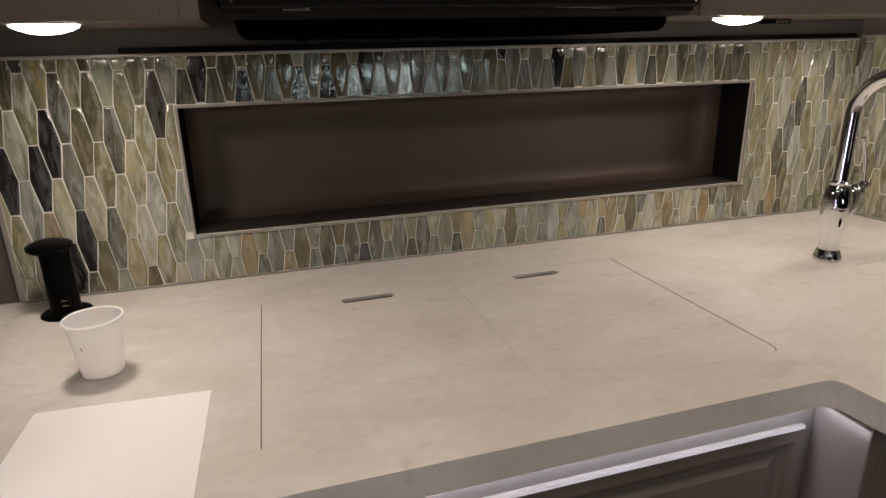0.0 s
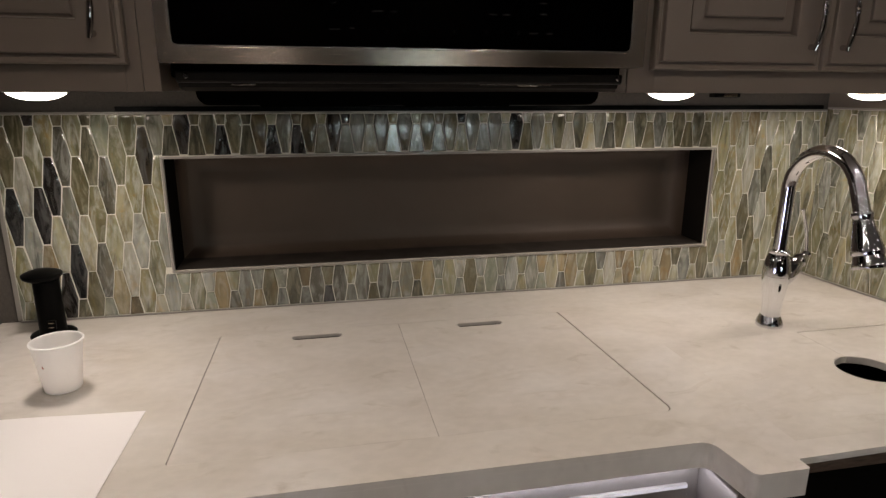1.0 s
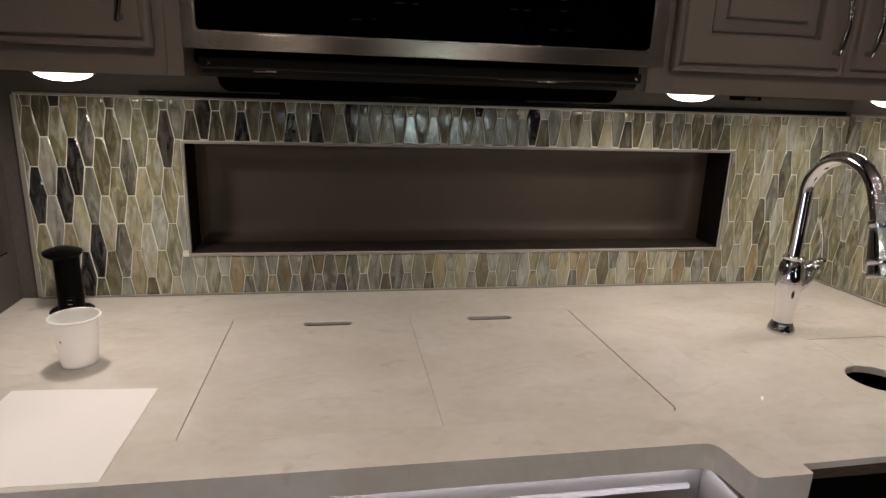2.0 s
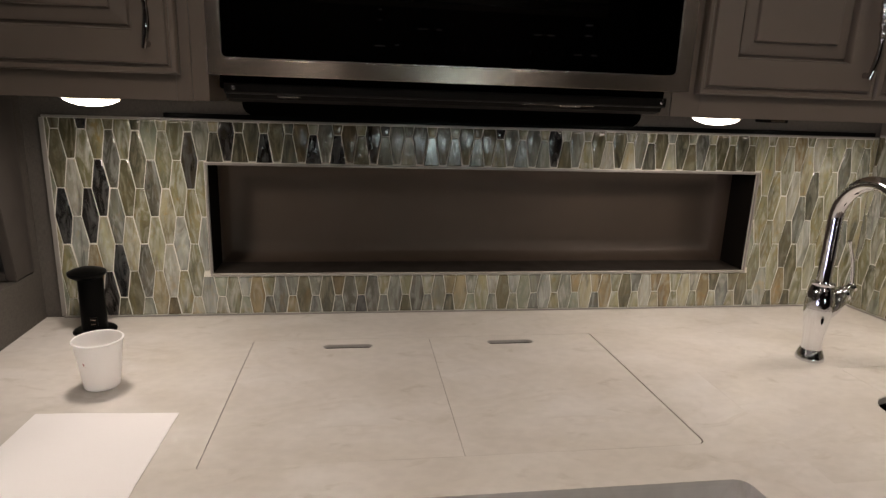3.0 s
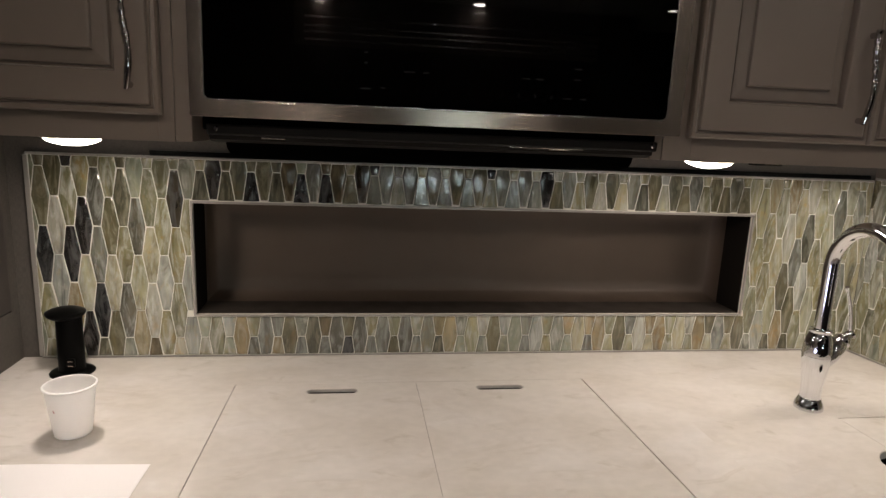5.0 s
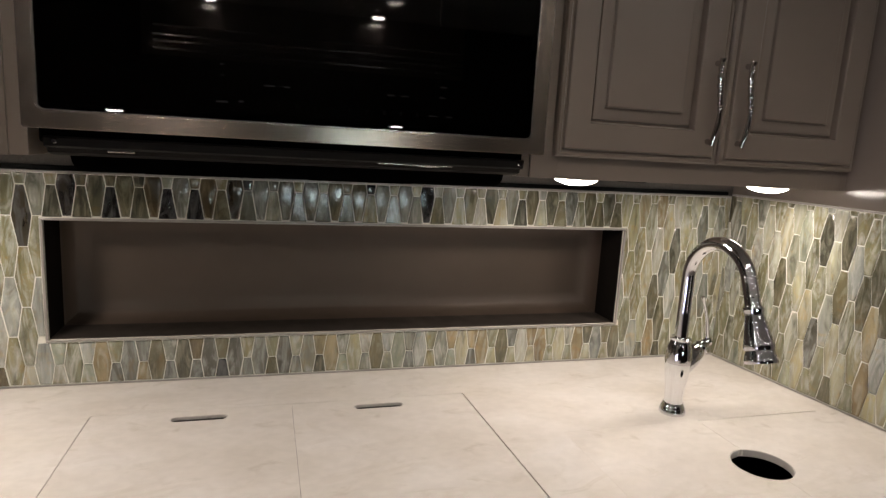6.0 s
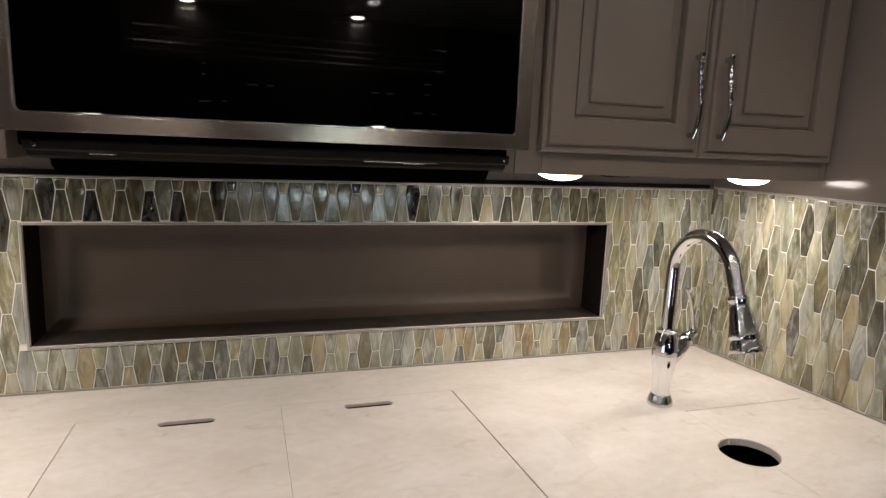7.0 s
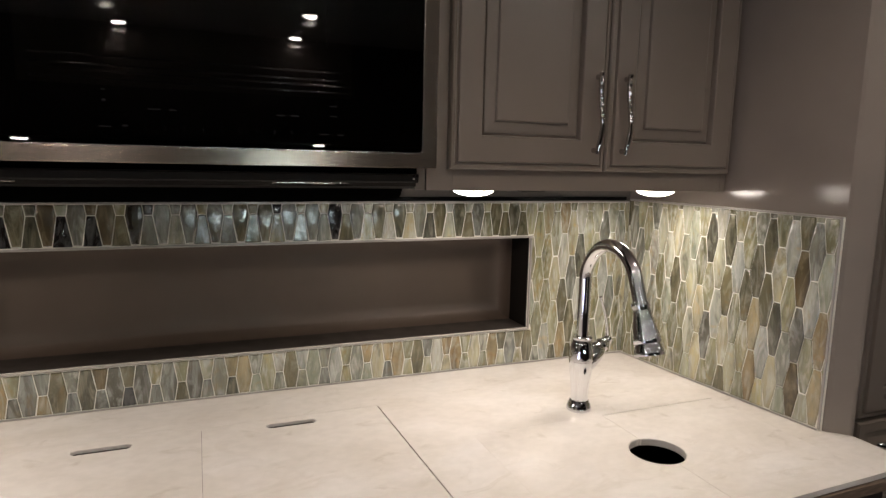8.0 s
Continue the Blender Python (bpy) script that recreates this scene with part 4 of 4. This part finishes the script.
grid = []
for j in range(ny + 1):
    for i in range(nx + 1):
        u, v = i / nx, j / ny
        p = corner[0, 0] * (1 - u) * (1 - v) + corner[1, 0] * u * (1 - v) + corner[0, 1] * (1 - u) * v + corner[1, 1] * u * v
        lift = 0.0010 + 0.0016 * max(0, noise.noise((u * 2.2, v * 2.2, 3.0)))
        grid.append(bm.verts.new((p.x, p.y, COUNTER + lift)))
for j in range(ny):
    for i in range(nx):
        a = j * (nx + 1) + i
        bm.faces.new([grid[a], grid[a + 1], grid[a + nx + 2], grid[a + nx + 1]])
for f in bm.faces:
    f.normal_update()
made = bmesh.ops.extrude_face_region(bm, geom=bm.faces[:])
bmesh.ops.translate(bm, verts=[g for g in made["geom"] if isinstance(g, bmesh.types.BMVert)], vec=(0, 0, -0.0004))
solid("paper_sheet", bm, PAPER, "blank white sheet of paper lying on the worktop", "paper", origin=(-0.06, -0.56, COUNTER))

bx, by = -0.3105, -0.338
bottle = thing("water_bottle", (bx, by, COUNTER), "clear plastic water bottle with a pale label by the wall", "bottle")
prof = [(0, 0.001), (0.024, 0.001), (0.031, 0.006), (0.032, 0.012)]
for k in range(6):
    z = 0.018 + 0.011 * k
    prof += [(0.032, z), (0.0302, z + 0.004), (0.032, z + 0.008)]
prof += [(0.032, 0.085), (0.032, 0.13), (0.029, 0.145), (0.020, 0.165), (0.0125, 0.178), (0.0125, 0.19), (0, 0.19)]
part("shell", lathe(prof, (bx, by, COUNTER), 40), PET, bottle)
part("label", lathe([(0.0323, 0.045), (0.0326, 0.045), (0.0326, 0.08), (0.0323, 0.08), (0.0323, 0.045)], (bx, by, COUNTER), 40), LABEL, bottle, "pale wrap-around label")
bars = bmesh.new()
for k, (low, high) in enumerate(((0.052, 0.073), (0.050, 0.068), (0.056, 0.074), (0.052, 0.066))):
    box(-0.0014, 0.0014, -0.00025, 0.00025, low, high, bm=bars)
    turn = radians(-78 + 17 * k)
    bmesh.ops.transform(bars, matrix=Matrix.Translation((bx + 0.0328 * math.cos(turn), by + 0.0328 * math.sin(turn), COUNTER)) @ Matrix.Rotation(turn + radians(90), 4, "Z"), verts=list(bars.verts)[-8:])
part("print_bar", bars, BLUE_PRINT, bottle, "small dark upright print bars")
part("cap", lathe([(0, 0.186), (0.0145, 0.186), (0.0145, 0.200), (0.012, 0.202), (0, 0.202)], (bx, by, COUNTER), 30), FOAM, bottle)

# ---------------------------------------------------------------- framed panel in the side wall
# a box that leans forward: bottom and top of its front (y, z), its back, its end
LEAN_LOW, LEAN_TOP, BOX_BACK, BOX_END = (-0.085, 1.020), (-0.161, 1.495), -0.0305, WEST + 0.002
panel = thing("framed_panel", (WEST - 0.2, -0.07, 1.017), "dark mesh panel in a leaning taupe frame beside the worktop", "panel")


def lean(x, t, out):
    """A place on the leaning front: t from its bottom to its top, out in front of it."""
    y = LEAN_LOW[0] + t * (LEAN_TOP[0] - LEAN_LOW[0])
    z = LEAN_LOW[1] + t * (LEAN_TOP[1] - LEAN_LOW[1])
    return Vector((x, y - out * 0.986, z - out * 0.162))


def leaning_board(x0, x1, t0, t1, o0, o1, bevel=0.0012):
    bm = bmesh.new()
    vs = [bm.verts.new(lean(x, t, o)) for x in (x0, x1) for t in (t0, t1) for o in (o0, o1)]
    for f in ((0, 1, 3, 2), (4, 6, 7, 5), (0, 4, 5, 1), (2, 3, 7, 6), (0, 2, 6, 4), (1, 5, 7, 3)):
        bm.faces.new([vs[i] for i in f])
    bmesh.ops.recalc_face_normals(bm, faces=bm.faces)
    if bevel:
        bmesh.ops.bevel(bm, geom=bm.edges[:], offset=bevel, segments=2, affect="EDGES")
    return bm


bm = bmesh.new()
loop = [(BOX_BACK, LEAN_LOW[1]), LEAN_LOW, LEAN_TOP, (BOX_BACK, LEAN_TOP[1])]
ends = [[bm.verts.new((x, y, z)) for y, z in loop] for x in (WEST - 0.55, BOX_END)]
for i in range(4):
    k = (i + 1) % 4
    bm.faces.new([ends[0][i], ends[0][k], ends[1][k], ends[1][i]])
bm.faces.new(ends[0])
bm.faces.new(ends[1])
part("housing", bm, DARK_FRAME, panel, "dark taupe housing", smooth=False)
part("frame_stile", leaning_board(BOX_END - 0.018, BOX_END + 0.001, 0.0, 0.995, 0.0005, 0.012), DARK_FRAME, panel)
part("frame_rail", leaning_board(WEST - 0.54, BOX_END - 0.0185, 0.0, 0.035, 0.0005, 0.012), DARK_FRAME, panel)
part("screen", leaning_board(WEST - 0.54, BOX_END - 0.0185, 0.0355, 0.995, 0.0005, 0.003, 0.0), SCREEN, panel, "dark mesh screen")

# ---------------------------------------------------------------- tiled backsplash
def clip(poly, axis, value, keep_less):
    out = []
    for i, p in enumerate(poly):
        q = poly[(i + 1) % len(poly)]
        pin = (p[axis] <= value) == keep_less
        qin = (q[axis] <= value) == keep_less
        if pin:
            out.append(p)
        if pin != qin:
            t = (value - p[axis]) / (q[axis] - p[axis])
            out.append((p[0] + t * (q[0] - p[0]), p[1] + t * (q[1] - p[1])))
    return out


def area(poly):
    return 0.5 * sum(p[0] * q[1] - q[0] * p[1] for p, q in zip(poly, poly[1:] + poly[:1]))


def tidy(poly):
    out = []
    for p in poly:
        if not out or math.dist(p, out[-1]) > 2e-4:
            out.append(p)
    if len(out) > 1 and math.dist(out[0], out[-1]) < 2e-4:
        out.pop()
    return out


def shrink(poly, d):
    """A convex outline, counter-clockwise, moved inwards by d; empty where nothing is left."""
    out = list(poly)
    n = len(poly)
    for i in range(n):
        p, q = Vector(poly[i]), Vector(poly[(i + 1) % n])
        e = (q - p).normalized()
        nrm = Vector((-e.y, e.x))
        keep = []
        for k, a in enumerate(out):
            b = out[(k + 1) % len(out)]
            da, db = (Vector(a) - p).dot(nrm) - d, (Vector(b) - p).dot(nrm) - d
            if da >= 0:
                keep.append(a)
            if (da >= 0) != (db >= 0):
                t = da / (da - db)
                keep.append((a[0] + t * (b[0] - a[0]), a[1] + t * (b[1] - a[1])))
        out = keep
        if len(out) < 3:
            return []
    return tidy(out)


END, WIDE = 0.0155, 0.0345
rng = random.Random(11)


def hexagon(cx, cz, tall):
    h = tall / 2
    return [(cx - END / 2, cz - h), (cx + END / 2, cz - h), (cx + WIDE / 2, cz), (cx + END / 2, cz + h), (cx - END / 2, cz + h), (cx - WIDE / 2, cz)]


def tile_mesh(poly, place):
    """A flat piece of glass with eased edges and a slight tilt; place maps (u, height, outwards) into the world."""
    gap = shrink(poly, 0.00082)
    if len(gap) < 3 or area(gap) < 1.6e-5:
        return None
    inner = shrink(gap, 0.0011)
    if len(inner) < 3 or area(inner) < 0.8e-5:
        return None
    cu, cv = sum(p[0] for p in gap) / len(gap), sum(p[1] for p in gap) / len(gap)
    ta, tb, lift = rng.uniform(-0.05, 0.05), rng.uniform(-0.024, 0.024), rng.uniform(-0.0002, 0.0003)
    bm = bmesh.new()

    def ring(points, out):
        return [bm.verts.new(place(u, v, out + lift + ta * (u - cu) + tb * (v - cv))) for u, v in points]

    back, rim, face = ring(gap, 0.0012), ring(gap, 0.0052), ring(inner, 0.0061)
    for i in range(len(gap)):
        j = (i + 1) % len(gap)
        bm.faces.new([back[i], back[j], rim[j], rim[i]])
    flat = shrink(inner, 0.0030)
    if len(flat) == len(inner) and area(flat) > 4e-5:
        crown = ring(flat, 0.0066)
        for i in range(len(inner)):
            j = (i + 1) % len(inner)
            bm.faces.new([face[i], face[j], crown[j], crown[i]])
        bm.faces.new(crown)
        ROUND.add(id(bm))
    else:
        bm.faces.new(face)
    # the eased rim between the two outlines
    if len(inner) == len(gap):
        for i in range(len(gap)):
            j = (i + 1) % len(gap)
            bm.faces.new([rim[i], rim[j], face[j], face[i]])
    else:
        edges = [e for e in bm.edges if e.is_boundary and all(v in rim or v in face for v in e.verts)]
        bmesh.ops.bridge_loops(bm, edges=edges)
    return bm


def lay_tiles(parent, columns, u0, z0, pitch, tall, special, place, width, hole=None):
    """Columns of hexagons at half-length shifts, cut to the panel's outline and round the recess."""
    for c in range(*columns):
        cu = u0 + pitch * c
        for r in range(-1, 5):
            cz = z0 + tall * r + (tall / 2 if c % 2 else 0)
            poly = hexagon(cu, cz, tall)
            for axis, value, less in ((0, width[0], False), (0, width[1], True), (1, COUNTER + 0.004, False), (1, SPLASH_TOP - 0.004, True)):
                poly = clip(poly, axis, value, less) if poly else poly
            poly = tidy(poly) if poly else poly
            if len(poly) < 3:
                continue
            if hole:
                (a, b), (lo, hi) = hole
                a, b, lo, hi = a - 0.005, b + 0.005, lo - 0.005, hi + 0.005
                inside = clip(clip(clip(clip(poly, 0, a, False), 0, b, True) or [], 1, lo, False) or [], 1, hi, True) if poly else []
                if inside and len(inside) > 2 and abs(area(inside)) > 1e-7:
                    options = [clip(poly, 0, a, True), clip(poly, 0, b, False), clip(poly, 1, lo, True), clip(poly, 1, hi, False)]
                    options = [tidy(o) for o in options if len(o) > 2]
                    if not options:
                        continue
                    poly = max(options, key=area)
                    spare = [clip(clip(q, 0, a, False) or [], 0, b, True) for q in options if q is not poly and abs(poly[0][1] - q[0][1]) > 1e-9]
                    for extra in spare:
                        extra = tidy(extra) if extra else []
                        if len(extra) > 2 and area(extra) > 1.6e-5:
                            piece = tile_mesh(extra, place)
                            if piece:
                                part("tile", piece, GLASS_PALE, parent, smooth=id(piece) in ROUND)
            bm = tile_mesh(poly, place)
            if not bm:
                continue
            kind = special.get((c, r))
            if not kind:
                kind = rng.choices(["pale", "olive", "white"], [94, 3, 3])[0]
            mat = {"pale": GLASS_PALE, "olive": GLASS_OLIVE, "smoke": GLASS_SMOKE, "brown": GLASS_BROWN, "dark": GLASS_DARK, "grey": GLASS_GREY, "amber": GLASS_AMBER, "white": GLASS_WHITE}[kind]
            part("tile", bm, mat, parent, smooth=id(bm) in ROUND)


# back panel: grout bed round the recess, edge strips, tiles
bm = bmesh.new()
P0, P1 = -0.305, 1.5455
nx0, nx1, nz0, nz1 = NICHE_X[0], NICHE_X[1], NICHE_Z[0], NICHE_Z[1]
for a, b, c, d in ((P0, nx0, COUNTER, SPLASH_TOP), (nx1, P1, COUNTER, SPLASH_TOP), (nx0, nx1, COUNTER, nz0), (nx0, nx1, nz1, SPLASH_TOP)):
    box(a, b, -0.0076, -0.0003, c + 0.0005, d, bm=bm)
splash = solid("tile_backsplash", bm, GROUT, "long hexagon art glass tile backsplash in sage, olive and smoke", "backsplash", origin=(0.6, 0, COUNTER), smooth=False)
for a, b, c, d in ((P0, P1, SPLASH_TOP - 0.004, SPLASH_TOP + 0.0005), (P0 - 0.0045, P0 + 0.004, COUNTER + 0.005, SPLASH_TOP - 0.0045), (P0, P1, COUNTER + 0.0006, COUNTER + 0.004)):
    part("edge_trim", box(a, b, -0.0108, -0.0078, c, d, 0.0008), TRIM, splash, "pale metal edge strip")
for a, b, c, d in ((nx0 - 0.0042, nx1 + 0.0042, nz0 - 0.0042, nz0 + 0.0006), (nx0 - 0.0042, nx1 + 0.0042, nz1 - 0.0006, nz1 + 0.0042), (nx0 - 0.0042, nx0 + 0.0006, nz0 + 0.0008, nz1 - 0.0008), (nx1 - 0.0006, nx1 + 0.0042, nz0 + 0.0008, nz1 - 0.0008)):
    part("recess_trim", box(a, b, -0.0112, -0.0078, c, d, 0.0008), TRIM, splash, "pale metal strip round the recess")

# pieces with a glass of their own: column and row
# row 2's dark run over the recess includes shade; white (36, 0) a highlight
BACK_DARK = [(0, 1), (2, 1), (2, 3), (3, -1), (3, 1), (4, 0), (10, 2), (13, 2), (16, 2), (20, 2), (22, 2), (24, -1), (25, 2), (26, 3), (36, 3), (41, 2)]
BACK_SMOKE = [(0, 3), (12, 2), (50, 2), (59, 2), (65, 0), (67, 1)]
BACK_BROWN = [(8, -1), (19, 2), (22, 0), (22, 3), (23, 2)]
BACK_GREY = [(4, 1), (4, 2), (6, 0), (7, 1), (16, -1), (17, -1), (18, 0), (20, -1), (21, 2), (22, -1), (23, -1), (25, -1), (26, -1), (26, 2), (27, -1), (27, 2), (28, 3), (29, -1), (29, 2), (30, -1), (30, 2), (31, -1), (31, 2), (32, 2), (37, 2), (38, 2), (39, 2), (40, -1), (40, 0), (43, 2), (46, -1), (49, 2), (50, 0), (55, 2), (66, 1), (70, 2), (71, 0)]
BACK_OLIVE = [(0, 2), (1, 2), (4, -1), (4, 3), (5, -1), (6, 2), (6, 3), (14, 2), (14, 3), (15, 2), (16, 3), (17, 2), (18, 2), (18, 3), (19, -1), (21, -1), (24, 0), (24, 2), (28, -1), (32, -1), (33, 2), (34, 2), (35, 2), (37, -1), (42, 2), (45, 2), (47, 2), (49, -1), (51, 2), (53, 2), (54, 2), (57, 2), (58, 0), (58, 2), (60, 0), (60, 2), (61, -1)]
BACK_WHITE = [(1, 0), (1, 1), (8, 0), (10, -1), (11, -1), (11, 0), (12, -1), (14, 0), (36, 0), (38, 0), (41, -1), (46, 2), (51, -1), (52, 3), (56, 0), (59, -1), (63, -1), (65, 1), (67, 0), (67, 2)]
BACK_AMBER = [(2, 0), (7, -1), (15, -1), (18, -1), (32, 0), (33, -1), (44, 0), (46, 0), (47, -1), (52, 0), (53, -1), (57, -1), (63, 2), (65, -1), (65, 2)]
BACK_TILES = {"dark": BACK_DARK, "smoke": BACK_SMOKE, "brown": BACK_BROWN, "grey": BACK_GREY, "olive": BACK_OLIVE, "white": BACK_WHITE, "amber": BACK_AMBER}
SIDE_SMOKE = [(11, 2), (15, 1), (16, 2), (17, 1), (17, 2), (18, 1)]
SIDE_BROWN = [(20, 0), (20, 2)]
SIDE_GREY = [(11, 0), (17, 3), (20, 1), (21, 2)]
SIDE_OLIVE = [(7, 1), (13, 1), (13, 2), (20, 3)]
SIDE_WHITE = [(12, 1), (12, 3), (14, 2), (17, 0), (21, 1)]
SIDE_AMBER = [(16, 0), (16, 1), (22, 0), (22, 1)]
SIDE_TILES = {"smoke": SIDE_SMOKE, "brown": SIDE_BROWN, "grey": SIDE_GREY, "olive": SIDE_OLIVE, "white": SIDE_WHITE, "amber": SIDE_AMBER}


def named(kinds):
    return {cell: kind for kind, cells in kinds.items() for cell in cells}


lay_tiles(splash, (-1, 76), -0.284, 1.0125, 0.02505, 0.1175, named(BACK_TILES), lambda u, v, o: (u, -0.004 - o + 0.0012, v), (P0 + 0.004, P1), (NICHE_X, NICHE_Z))

# side panel
SIDE_END = -0.566
bm = bmesh.new()
quad = [(slanted(-0.0118) - 0.0036, -0.0118), (slanted(SIDE_END) - 0.0036, SIDE_END - 0.0004), (slanted(SIDE_END) + 0.0045, SIDE_END + 0.0004), (slanted(-0.011) + 0.0045, -0.011)]
lowv = [bm.verts.new((x, y, COUNTER + 0.0005)) for x, y in quad]
topv = [bm.verts.new((x, y, SPLASH_TOP + 0.006)) for x, y in quad]
bm.faces.new(lowv)
bm.faces.new(topv)
for i in range(4):
    j = (i + 1) % 4
    bm.faces.new([lowv[i], lowv[j], topv[j], topv[i]])
side = solid("tile_backsplash", bm, GROUT, "long hexagon art glass tile backsplash on the sink side wall", "backsplash", origin=(1.57, -0.28, COUNTER), smooth=False)
along = Vector((0.093, -1.0, 0)).normalized()
outwards = Vector((-1.0, -0.093, 0)).normalized()
start = Vector((slanted(0), 0, 0))


def side_place(u, v, o):
    return start + along * u + outwards * (o - 0.0012) + Vector((0, 0, v))


def side_strip(u0, u1, v0, v1, o0, o1, name):
    bm = bmesh.new()
    vs = [bm.verts.new(side_place(u, v, o)) for u in (u0, u1) for v in (v0, v1) for o in (o0, o1)]
    for f in ((0, 1, 3, 2), (4, 6, 7, 5), (0, 4, 5, 1), (2, 3, 7, 6), (0, 2, 6, 4), (1, 5, 7, 3)):
        bm.faces.new([vs[i] for i in f])
    bmesh.ops.recalc_face_normals(bm, faces=bm.faces)
    bmesh.ops.bevel(bm, geom=bm.edges[:], offset=0.0007, segments=2, affect="EDGES")
    part(name, bm, TRIM, side, "pale metal edge strip")


LONG = 0.5695
side_strip(0.012, LONG, SPLASH_TOP + 0.002, SPLASH_TOP + 0.0065, 0.0050, 0.0076, "edge_trim")
side_strip(LONG - 0.005, LONG, COUNTER + 0.004, SPLASH_TOP + 0.0018, 0.0050, 0.0076, "edge_trim")
side_strip(0.012, LONG - 0.0052, COUNTER + 0.0006, COUNTER + 0.0038, 0.0050, 0.0076, "edge_trim")
SPLASH_TOP += 0.006
lay_tiles(side, (0, 24), 0.0105, 0.9731, 0.0246, 0.1166, named(SIDE_TILES), side_place, (0.010, LONG - 0.005))
